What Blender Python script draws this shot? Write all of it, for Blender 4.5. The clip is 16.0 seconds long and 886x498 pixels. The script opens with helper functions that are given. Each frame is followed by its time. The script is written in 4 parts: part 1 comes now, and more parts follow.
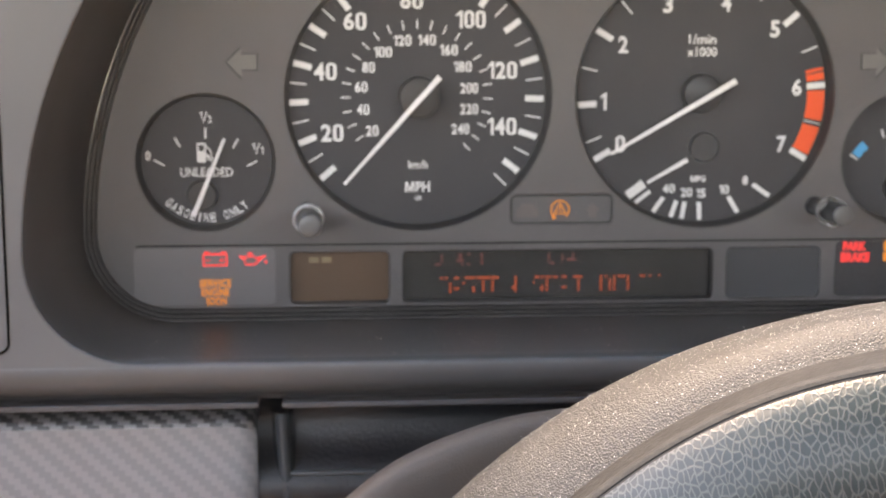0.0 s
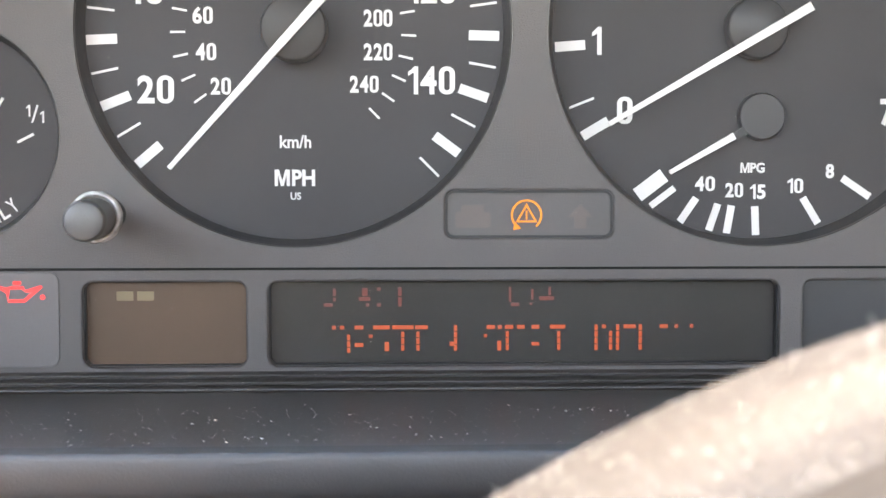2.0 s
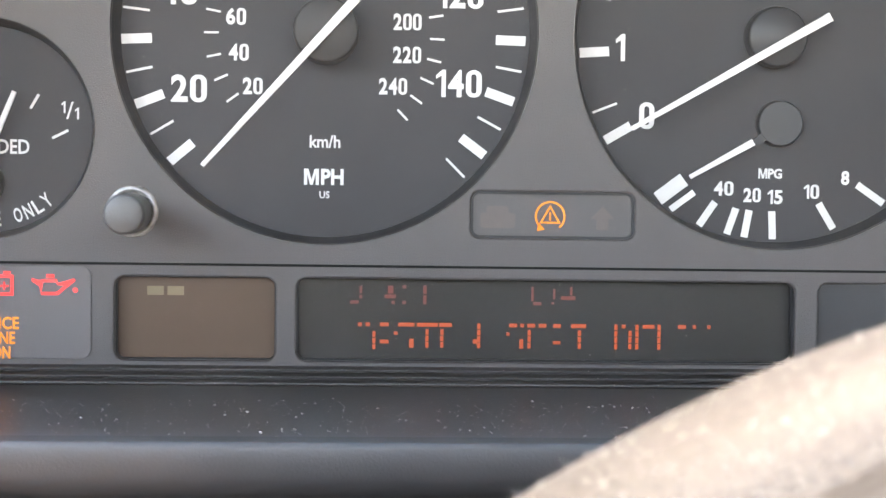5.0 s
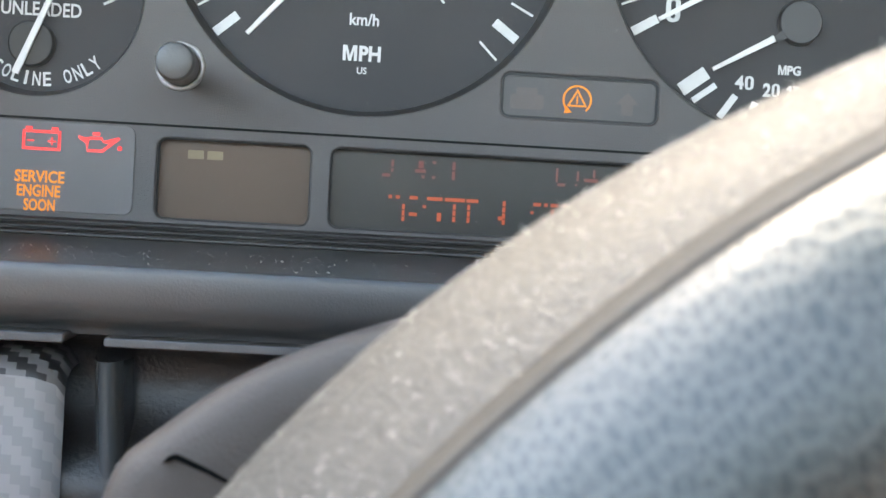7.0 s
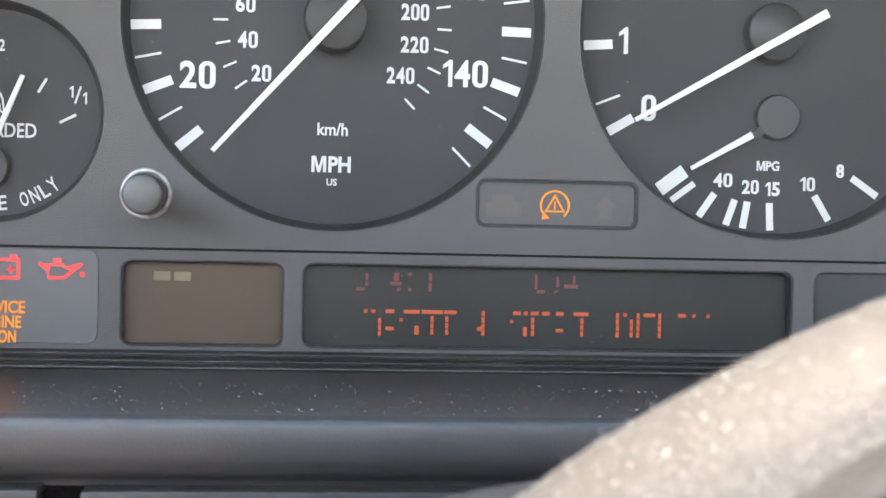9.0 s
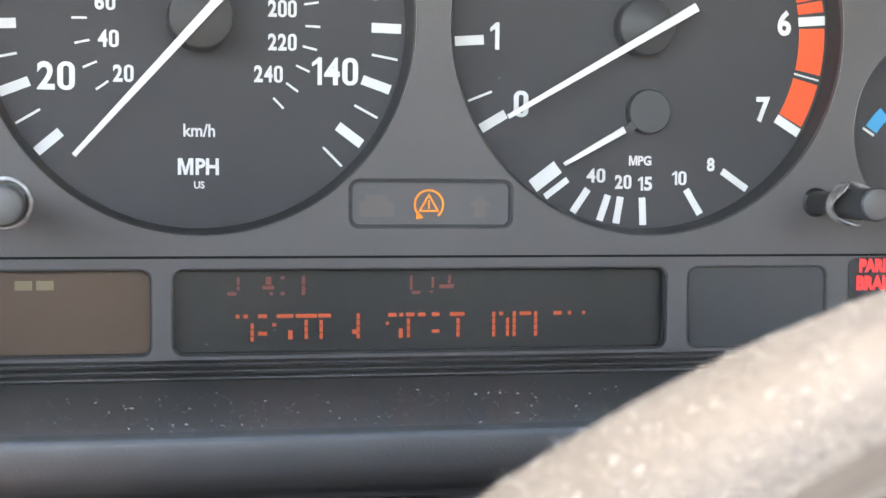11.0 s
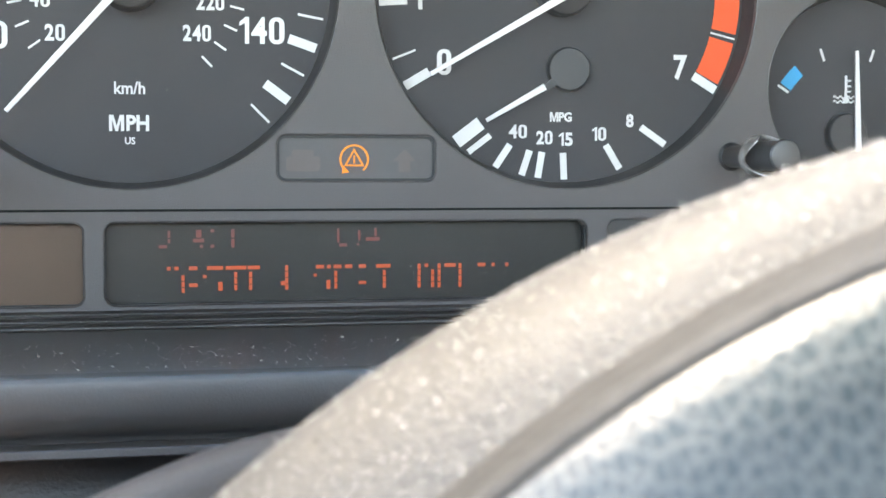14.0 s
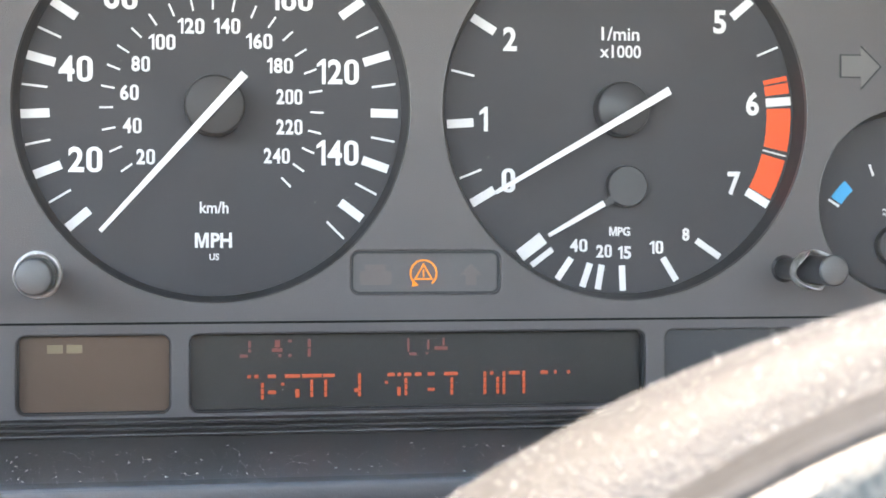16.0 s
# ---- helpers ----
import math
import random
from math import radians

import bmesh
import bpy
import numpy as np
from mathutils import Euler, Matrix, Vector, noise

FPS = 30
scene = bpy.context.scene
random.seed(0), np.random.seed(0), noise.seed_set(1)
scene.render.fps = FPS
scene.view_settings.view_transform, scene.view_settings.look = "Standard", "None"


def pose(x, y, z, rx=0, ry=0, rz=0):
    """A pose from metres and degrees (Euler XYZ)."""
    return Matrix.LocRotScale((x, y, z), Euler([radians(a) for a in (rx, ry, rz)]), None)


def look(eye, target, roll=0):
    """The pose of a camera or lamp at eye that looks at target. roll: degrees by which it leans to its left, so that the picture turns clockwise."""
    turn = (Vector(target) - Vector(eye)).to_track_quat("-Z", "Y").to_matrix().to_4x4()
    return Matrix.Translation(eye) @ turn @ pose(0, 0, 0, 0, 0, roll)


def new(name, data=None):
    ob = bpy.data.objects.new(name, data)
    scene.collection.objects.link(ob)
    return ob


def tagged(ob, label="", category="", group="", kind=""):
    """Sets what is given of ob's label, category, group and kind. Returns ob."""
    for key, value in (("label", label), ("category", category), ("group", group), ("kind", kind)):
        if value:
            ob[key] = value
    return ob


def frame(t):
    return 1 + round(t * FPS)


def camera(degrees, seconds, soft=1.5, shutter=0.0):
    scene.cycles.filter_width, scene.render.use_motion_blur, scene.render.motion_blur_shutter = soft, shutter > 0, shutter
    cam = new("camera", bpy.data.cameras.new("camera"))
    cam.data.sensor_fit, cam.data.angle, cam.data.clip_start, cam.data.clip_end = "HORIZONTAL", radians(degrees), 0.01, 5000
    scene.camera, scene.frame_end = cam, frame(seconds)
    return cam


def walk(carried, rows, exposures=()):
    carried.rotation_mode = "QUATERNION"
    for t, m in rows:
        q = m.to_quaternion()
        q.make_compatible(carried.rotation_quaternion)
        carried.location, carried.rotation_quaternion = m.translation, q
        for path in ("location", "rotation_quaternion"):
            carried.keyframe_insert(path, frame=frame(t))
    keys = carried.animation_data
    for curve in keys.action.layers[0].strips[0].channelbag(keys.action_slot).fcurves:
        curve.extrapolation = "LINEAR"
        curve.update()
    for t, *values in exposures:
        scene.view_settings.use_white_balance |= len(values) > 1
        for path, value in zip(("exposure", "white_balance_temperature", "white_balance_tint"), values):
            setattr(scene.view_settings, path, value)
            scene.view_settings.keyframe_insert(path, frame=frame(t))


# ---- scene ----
cam = camera(33.0, 16.0, soft=1.5)
cam.data.dof.use_dof = True
cam.data.dof.focus_distance = 0.345
cam.data.dof.aperture_fstop = 30.0
PATH = [
    (0, -0.0342, -0.5545, 0.0312, 80.96, -0.09, -4.47),
    (0.2, -0.0161, -0.4741, 0.0072, 83.24, -0.27, -3.51),
    (0.4, 0.0049, -0.4196, -0.0022, 84.54, -0.28, -1.91),
    (0.5, 0.0017, -0.3841, -0.0144, 86.20, -0.52, -2.92),
    (0.7, 0.0150, -0.3375, -0.0246, 87.81, -0.19, -2.04),
    (1, 0.0184, -0.3234, -0.0296, 88.12, -0.57, -2.22),
    (1.5, 0.0262, -0.3299, -0.0301, 86.44, -0.00, -1.55),
    (2, 0.0194, -0.3461, -0.0302, 86.71, -0.00, -2.39),
    (2.5, 0.0107, -0.3478, -0.0349, 86.99, -0.84, -2.37),
    (3, 0.0128, -0.3535, -0.0317, 86.29, -0.98, -1.71),
    (3.5, 0.0067, -0.3520, -0.0348, 86.86, -1.19, -2.46),
    (3.7, 0.0087, -0.3534, -0.0323, 86.82, -1.23, -2.53),
    (5.8, 0.0077, -0.3531, -0.0360, 87.44, -0.82, -3.58),
    (6, 0.0065, -0.3528, -0.0441, 87.16, -1.59, -3.49),
    (6.3, 0.0042, -0.3595, -0.0621, 86.95, -2.73, -3.51),
    (6.5, 0.0037, -0.3651, -0.0710, 86.95, -3.13, -3.31),
    (6.7, 0.0028, -0.3677, -0.0728, 87.61, -3.35, -3.21),
    (7, 0.0022, -0.3689, -0.0688, 88.20, -3.22, -3.02),
    (7.2, -0.0019, -0.3663, -0.0670, 88.45, -3.04, -3.68),
    (7.5, 0.0018, -0.3606, -0.0605, 88.30, -2.26, -3.73),
    (8, 0.0037, -0.3590, -0.0480, 88.37, -1.48, -4.15),
    (8.2, 0.0018, -0.3608, -0.0469, 88.71, -1.49, -3.98),
    (10.3, -0.0213, -0.3452, -0.0346, 87.42, -0.13, -11.06),
    (10.5, -0.0186, -0.3492, -0.0342, 87.64, 0.08, -11.31),
    (11, -0.0140, -0.3485, -0.0354, 87.21, -0.40, -11.53),
    (11.5, -0.0137, -0.3466, -0.0375, 87.05, -0.39, -12.29),
    (12, -0.0098, -0.3441, -0.0366, 86.17, 0.00, -12.99),
    (12.5, -0.0060, -0.3558, -0.0373, 86.41, 0.07, -12.89),
    (13, -0.0051, -0.3571, -0.0408, 87.03, -0.15, -12.57),
    (13.5, -0.0051, -0.3606, -0.0425, 87.06, -0.22, -12.24),
    (14, -0.0029, -0.3630, -0.0448, 87.00, -0.04, -12.23),
    (14.5, -0.0025, -0.3654, -0.0445, 86.96, 0.01, -12.09),
    (15, 0.0017, -0.3656, -0.0465, 86.85, -0.02, -12.45),
    (15.5, -0.0012, -0.3724, -0.0379, 87.82, 0.84, -11.61),
    (16, -0.0056, -0.3832, -0.0344, 89.78, 0.04, -9.52),
]
walk(cam, [(t, pose(x, y, z, rx, ry, rz)) for t, x, y, z, rx, ry, rz in PATH], [(0.0, 4.1, 10200, 23), (0.6, 4.52, 9900, 25), (1.0, 4.54, 10200, 25), (1.5, 4.58, 9700, 23), (2.0, 4.72, 9400, 20), (3.5, 4.77, 9250, 20), (6.0, 4.63, 8900, 16), (6.5, 4.45, 8350, 9), (8.0, 4.54, 8650, 15), (10.5, 4.56, 8700, 16), (12.0, 4.56, 8650, 14), (14.5, 4.66, 8500, 11), (16.0, 4.68, 8550, 16)])

# ---- light ----
world = bpy.data.worlds.new("sky")
scene.world = world
world.use_nodes = True
wn = world.node_tree.nodes
sky = wn.new("ShaderNodeTexSky")
sky.sky_type = "NISHITA"
sky.sun_disc = False
sky.sun_elevation = radians(62.6)
sky.sun_rotation = radians(-40.6)
wn["Background"].inputs["Strength"].default_value = 0.15
world.node_tree.links.new(sky.outputs["Color"], wn["Background"].inputs["Color"])
sun_data = bpy.data.lights.new("sun", "SUN")
sun_data.energy = 0.58
sun_data.angle = radians(14)
sun_data.color = (1.0, 0.925, 0.83)
sun = new("sun", sun_data)
sun.matrix_world = look((-0.30, 0.35, 0.89), (0, 0, 0))


# ---- materials ----
def material(name, color, rough=0.5, metal=0.0, spec=0.5, bump=0.0, bump_scale=400.0, var=0.12, var_scale=30.0, emit=None, power=0.0):
    """A principled surface with a slow tone variation and a fine relief."""
    m = bpy.data.materials.new(name)
    m.use_nodes = True
    nt = m.node_tree
    b = nt.nodes["Principled BSDF"]
    b.inputs["Roughness"].default_value = rough
    b.inputs["Metallic"].default_value = metal
    b.inputs["Specular IOR Level"].default_value = spec
    co = nt.nodes.new("ShaderNodeTexCoord")
    n = nt.nodes.new("ShaderNodeTexNoise")
    n.inputs["Scale"].default_value = var_scale
    n.inputs["Detail"].default_value = 6
    nt.links.new(co.outputs["Object"], n.inputs["Vector"])
    r = nt.nodes.new("ShaderNodeMapRange")
    r.inputs["From Min"].default_value, r.inputs["From Max"].default_value = 0.3, 0.7
    r.inputs["To Min"].default_value, r.inputs["To Max"].default_value = 1 - var, 1 + var
    nt.links.new(n.outputs["Fac"], r.inputs["Value"])
    mix = nt.nodes.new("ShaderNodeVectorMath")
    mix.operation = "SCALE"
    mix.inputs[0].default_value = color
    nt.links.new(r.outputs["Result"], mix.inputs["Scale"])
    nt.links.new(mix.outputs["Vector"], b.inputs["Base Color"])
    if bump:
        f = nt.nodes.new("ShaderNodeTexNoise")
        f.inputs["Scale"].default_value = bump_scale
        f.inputs["Detail"].default_value = 3
        nt.links.new(co.outputs["Object"], f.inputs["Vector"])
        bp = nt.nodes.new("ShaderNodeBump")
        bp.inputs["Strength"].default_value = bump
        bp.inputs["Distance"].default_value = 0.0006
        nt.links.new(f.outputs["Fac"], bp.inputs["Height"])
        nt.links.new(bp.outputs["Normal"], b.inputs["Normal"])
    if emit:
        b.inputs["Emission Color"].default_value = (*emit, 1)
        b.inputs["Emission Strength"].default_value = power
    return m


BEZEL = material("grained_grey_plastic", (0.084, 0.0770, 0.0772), 0.55, bump=0.25, bump_scale=2500, var=0.06)
PANEL = material("sunken_grey_plastic", (0.079, 0.0735, 0.0745), 0.5, bump=0.15, bump_scale=2000, var=0.06)
BEZEL_LOW = material("smooth_grey_plastic", (0.112, 0.104, 0.108), 0.45, bump=0.1, bump_scale=1500, var=0.05)
DIAL = material("matt_black_dial", (0.046, 0.0455, 0.0485), 0.65, spec=0.25, bump=0.1, bump_scale=3000, var=0.1)
DIAL_WALL = material("satin_black_dial_wall", (0.036, 0.036, 0.038), 0.55, spec=0.3)
CHAMFER = material("polished_plastic_edge", (0.095, 0.093, 0.091), 0.25, spec=0.6)
EDGE = material("black_plastic_edge", (0.030, 0.031, 0.034), 0.5, spec=0.3)
GROOVE_DARK = material("black_groove_plastic", (0.009, 0.009, 0.010), 0.7, spec=0.12)
WHITE = material("white_dial_print", (0.64, 0.64, 0.63), 0.6, spec=0.2, var=0.03)
NEEDLE = material("white_needle_paint", (0.68, 0.67, 0.66), 0.45, var=0.03)
HUB = material("grey_needle_hub", (0.039, 0.0370, 0.0365), 0.5, spec=0.3, var=0.05)
HUB_DARK = material("black_needle_hub", (0.032, 0.0326, 0.0350), 0.38, spec=0.35, var=0.05)
ORANGE = material("orange_red_print", (0.84, 0.105, 0.038), 0.6, spec=0.2, var=0.04)
BLUE = material("blue_print", (0.028, 0.31, 0.56), 0.6, spec=0.2, var=0.04)
SHELF = material("satin_black_plastic", (0.058, 0.052, 0.0485), 0.32, bump=0.06, bump_scale=900, var=0.25, var_scale=18)
DASH = material("warm_grey_dash_plastic", (0.078, 0.074, 0.074), 0.46, bump=0.15, bump_scale=1800, var=0.06)
UNDER = material("black_dash_plastic", (0.016, 0.016, 0.018), 0.45, bump=0.5, bump_scale=700, var=0.2)
RUBBER = material("black_rubber_seal", (0.052, 0.049, 0.048), 0.42, spec=0.5, bump=0.2, bump_scale=900, var=0.2)
LCD = material("dark_green_display_glass", (0.030, 0.029, 0.0275), 0.25, spec=0.4, var=0.2, var_scale=12)
LCD_SMALL = material("brown_display_glass", (0.084, 0.047, 0.029), 0.35, spec=0.35, var=0.12, var_scale=16)
LCD_BLANK = material("blank_display_glass", (0.056, 0.058, 0.061), 0.2, spec=0.5, var=0.1, var_scale=12)
ARROW = material("unlit_arrow_print", (0.125, 0.118, 0.113), 0.5)
GHOST = material("unlit_symbol_print", (0.104, 0.086, 0.081), 0.5, var=0.1)
SEG = material("lit_display_segment", (0.12, 0.014, 0.005), 0.5, emit=(1.0, 0.19, 0.03), power=0.021)
SEG_DIM = material("faint_display_segment", (0.07, 0.016, 0.010), 0.5, emit=(1.0, 0.12, 0.05), power=0.0055)
SEG_OFF = material("unlit_display_block", (0.20, 0.145, 0.078), 0.5)
RED_LAMP = material("lit_red_symbol", (0.5, 0.03, 0.03), 0.5, emit=(1.0, 0.045, 0.05), power=0.046)
AMBER = material("lit_amber_symbol", (0.5, 0.2, 0.02), 0.5, emit=(1.0, 0.27, 0.015), power=0.033)
CAP = material("black_knob_cap", (0.040, 0.040, 0.041), 0.4, var=0.2, var_scale=200)
KNOB = material("dark_grey_knob", (0.072, 0.071, 0.070), 0.4, bump=0.15, bump_scale=1500)
CLEAR = material("worn_clear_plastic_collar", (0.34, 0.33, 0.32), 0.12, spec=1.0, bump=0.6, bump_scale=500, var=0.4, var_scale=300)
SHROUD = material("grey_column_plastic", (0.054, 0.044, 0.038), 0.6, spec=0.3, bump=0.3, bump_scale=1600)
MOULD = material("thin_grey_moulding_plastic", (0.052, 0.047, 0.047), 0.45, bump=0.2, bump_scale=1500)
GLOSS = material("glossy_black_plastic", (0.044, 0.050, 0.054), 0.2, var=0.2)
SLOT = material("black_slot", (0.003, 0.003, 0.003), 0.9, spec=0.04)
# near white, so that rim specks read as sun glints; also colours the lint
GLINT = material("white_glint_and_lint", (0.86, 0.84, 0.78), 0.3)
DUST = material("pale_dust", (0.40, 0.37, 0.33), 0.8)


def suede():
    """Dusty worn leather wrap of the rim's back half: pale crumbly grains over darker pits."""
    m = bpy.data.materials.new("dusty_worn_leather")
    m.use_nodes = True
    nt = m.node_tree
    b = nt.nodes["Principled BSDF"]
    b.inputs["Roughness"].default_value = 0.55
    b.inputs["Specular IOR Level"].default_value = 0.4
    co = nt.nodes.new("ShaderNodeTexCoord")
    v = nt.nodes.new("ShaderNodeTexVoronoi")
    v.feature = "SMOOTH_F1"
    v.inputs["Scale"].default_value = 1900
    v.inputs["Smoothness"].default_value = 0.4
    nt.links.new(co.outputs["Object"], v.inputs["Vector"])
    n = nt.nodes.new("ShaderNodeTexNoise")
    n.inputs["Scale"].default_value = 420
    n.inputs["Detail"].default_value = 5
    nt.links.new(co.outputs["Object"], n.inputs["Vector"])
    k = nt.nodes.new("ShaderNodeMath")
    k.operation = "MULTIPLY_ADD"
    k.inputs[1].default_value = 0.4
    nt.links.new(n.outputs["Fac"], k.inputs[0])
    nt.links.new(v.outputs["Distance"], k.inputs[2])
    ramp = nt.nodes.new("ShaderNodeMapRange")
    ramp.interpolation_type = "SMOOTHSTEP"
    ramp.inputs["From Min"].default_value, ramp.inputs["From Max"].default_value = 0.30, 0.90
    nt.links.new(k.outputs[0], ramp.inputs["Value"])
    mix = nt.nodes.new("ShaderNodeMix")
    mix.data_type = "RGBA"
    mix.inputs["A"].default_value = (0.058, 0.0558, 0.0497, 1)
    mix.inputs["B"].default_value = (0.020, 0.0193, 0.0174, 1)
    nt.links.new(ramp.outputs["Result"], mix.inputs["Factor"])
    nt.links.new(mix.outputs["Result"], b.inputs["Base Color"])
    bp = nt.nodes.new("ShaderNodeBump")
    bp.inputs["Strength"].default_value = 0.55
    bp.inputs["Distance"].default_value = 0.0004
    bp.invert = True
    nt.links.new(k.outputs[0], bp.inputs["Height"])
    nt.links.new(bp.outputs["Normal"], b.inputs["Normal"])
    return m


def leather():
    """Pebbled leather: pale soft ridges over dark creases, drawn out across the rim; a teal reflection is painted in.
    """
    m = bpy.data.materials.new("pebbled_leather_teal_sheen")
    m.use_nodes = True
    nt = m.node_tree
    b = nt.nodes["Principled BSDF"]
    b.inputs["Roughness"].default_value = 0.38
    b.inputs["Specular IOR Level"].default_value = 0.42
    co = nt.nodes.new("ShaderNodeTexCoord")
    warp = nt.nodes.new("ShaderNodeTexNoise")
    warp.inputs["Scale"].default_value = 300
    warp.inputs["Detail"].default_value = 4
    nt.links.new(co.outputs["Object"], warp.inputs["Vector"])
    size = nt.nodes.new("ShaderNodeVectorMath")
    size.operation = "MULTIPLY"
    size.inputs[1].default_value = (600, 410, 1)
    nt.links.new(co.outputs["UV"], size.inputs[0])
    add = nt.nodes.new("ShaderNodeVectorMath")
    add.operation = "MULTIPLY_ADD"
    add.inputs[1].default_value = (0.9, 0.9, 0)
    nt.links.new(warp.outputs["Color"], add.inputs[0])
    nt.links.new(size.outputs["Vector"], add.inputs[2])
    v = nt.nodes.new("ShaderNodeTexVoronoi")
    v.voronoi_dimensions = "2D"
    v.feature = "DISTANCE_TO_EDGE"
    v.inputs["Scale"].default_value = 1
    nt.links.new(add.outputs["Vector"], v.inputs["Vector"])
    ramp = nt.nodes.new("ShaderNodeMapRange")
    ramp.interpolation_type = "SMOOTHSTEP"
    ramp.inputs["From Min"].default_value, ramp.inputs["From Max"].default_value = 0.0, 0.22
    nt.links.new(v.outputs["Distance"], ramp.inputs["Value"])
    mix = nt.nodes.new("ShaderNodeMix")
    mix.data_type = "RGBA"
    # the teal tint paints in the reflection of the windscreen's shade band
    mix.inputs["A"].default_value = (0.046, 0.0510, 0.0505, 1)
    mix.inputs["B"].default_value = (0.0085, 0.0170, 0.0185, 1)
    nt.links.new(ramp.outputs["Result"], mix.inputs["Factor"])
    nt.links.new(mix.outputs["Result"], b.inputs["Base Color"])
    bp = nt.nodes.new("ShaderNodeBump")
    bp.inputs["Strength"].default_value = 0.13
    bp.inputs["Distance"].default_value = 0.0004
    bp.invert = True
    nt.links.new(ramp.outputs["Result"], bp.inputs["Height"])
    nt.links.new(bp.outputs["Normal"], b.inputs["Normal"])
    return m


def carbon(name, dark, light):
    """Twill weave film."""
    m = bpy.data.materials.new(name)
    m.use_nodes = True
    nt = m.node_tree
    b = nt.nodes["Principled BSDF"]
    b.inputs["Roughness"].default_value = 0.32
    co = nt.nodes.new("ShaderNodeTexCoord")
    sep = nt.nodes.new("ShaderNodeSeparateXYZ")
    nt.links.new(co.outputs["Object"], sep.inputs["Vector"])

    def op(kind, a, c):
        n = nt.nodes.new("ShaderNodeMath")
        n.operation = kind
        for i, s in enumerate((a, c)):
            if isinstance(s, (int, float)):
                n.inputs[i].default_value = s
            else:
                nt.links.new(s, n.inputs[i])
        return n.outputs[0]
    # cells of 2 mm, each row moved on by one
    ix = op("FLOOR", op("MULTIPLY", sep.outputs["X"], 480.0), 0)
    iz = op("FLOOR", op("MULTIPLY", op("ADD", sep.outputs["Z"], sep.outputs["Y"]), 480.0), 0)
    k = op("LESS_THAN", op("FLOORED_MODULO", op("ADD", ix, iz), 4.0), 2.0)
    mix = nt.nodes.new("ShaderNodeMix")
    mix.data_type = "RGBA"
    mix.inputs["A"].default_value = (dark, dark, dark * 1.03, 1)
    mix.inputs["B"].default_value = (light, light * 0.98, light * 0.99, 1)
    nt.links.new(k, mix.inputs["Factor"])
    nt.links.new(mix.outputs["Result"], b.inputs["Base Color"])
    bp = nt.nodes.new("ShaderNodeBump")
    bp.inputs["Strength"].default_value = 0.3
    bp.inputs["Distance"].default_value = 0.0003
    nt.links.new(k, bp.inputs["Height"])
    nt.links.new(bp.outputs["Normal"], b.inputs["Normal"])
    return m


def clear_plastic():
    """Thin clear cover: lets all through and mirrors a little, more at a slant."""
    m = bpy.data.materials.new("clear_cover_plastic")
    m.use_nodes = True
    nt = m.node_tree
    nt.nodes.remove(nt.nodes["Principled BSDF"])
    see, gloss, mix, fres = (nt.nodes.new("ShaderNode" + k) for k in ("BsdfTransparent", "BsdfGlossy", "MixShader", "LayerWeight"))
    see.inputs["Color"].default_value = (0.95, 0.95, 0.95, 1)
    gloss.inputs["Roughness"].default_value = 0.09
    fres.inputs["Blend"].default_value = 0.12
    nt.links.new(fres.outputs["Fresnel"], mix.inputs["Fac"])
    nt.links.new(see.outputs["BSDF"], mix.inputs[1])
    nt.links.new(gloss.outputs["BSDF"], mix.inputs[2])
    # a film of dust, wiped unevenly, which also paints in veiling glare
    dust, film, co, n, r = (nt.nodes.new("ShaderNode" + k) for k in ("BsdfDiffuse", "MixShader", "TexCoord", "TexNoise", "MapRange"))
    dust.inputs["Color"].default_value = (0.80, 0.76, 0.74, 1)
    n.inputs["Scale"].default_value = 14
    n.inputs["Detail"].default_value = 5
    r.inputs["From Min"].default_value, r.inputs["From Max"].default_value = 0.35, 0.65
    r.inputs["To Min"].default_value, r.inputs["To Max"].default_value = 0.005, 0.014
    nt.links.new(co.outputs["Object"], n.inputs["Vector"])
    nt.links.new(n.outputs["Fac"], r.inputs["Value"])
    nt.links.new(r.outputs["Result"], film.inputs["Fac"])
    nt.links.new(mix.outputs["Shader"], film.inputs[1])
    nt.links.new(dust.outputs["BSDF"], film.inputs[2])
    nt.links.new(film.outputs["Shader"], nt.nodes["Material Output"].inputs["Surface"])
    return m


GLASS = clear_plastic()
SUEDE, LEATHER = suede(), leather()
# one weave in two tones: dark edge, scuffed face paled with painted glare
CARBON, CARBON_EDGE = carbon("scuffed_weave_film_with_glare", 0.170, 0.208), carbon("dark_weave_film", 0.018, 0.11)
PIPE = material("grey_piping_leather", (0.030, 0.030, 0.029), 0.7, spec=0.2, bump=0.5, bump_scale=700, var=0.2, var_scale=300)
GROOVE_MAT = material("grey_groove_leather", (0.024, 0.024, 0.024), 0.8, spec=0.15)
STITCH = material("grey_seam_leather", (0.020, 0.020, 0.0188), 0.7, spec=0.2, bump=0.6, bump_scale=500, var=0.2, var_scale=200)


# ---- mesh helpers; drawings lie in x and z and look towards -y ----
def link(name, me, mat, parent=None, label=""):
    ob = new(name, me)
    if mat and not me.materials:
        me.materials.append(mat)
    if parent:
        ob.parent = parent
    if label:
        ob["label"] = label
    return ob


def part(name, bm, mat, parent, label=""):
    me = bpy.data.meshes.new(name)
    bm.to_mesh(me)
    bm.free()
    return link(name, me, mat, parent, label)


def thing(name, label, category, at=(0, 0, 0), group="", kind=""):
    ob = new(name)
    ob.location = at
    return tagged(ob, label, category, group, kind)


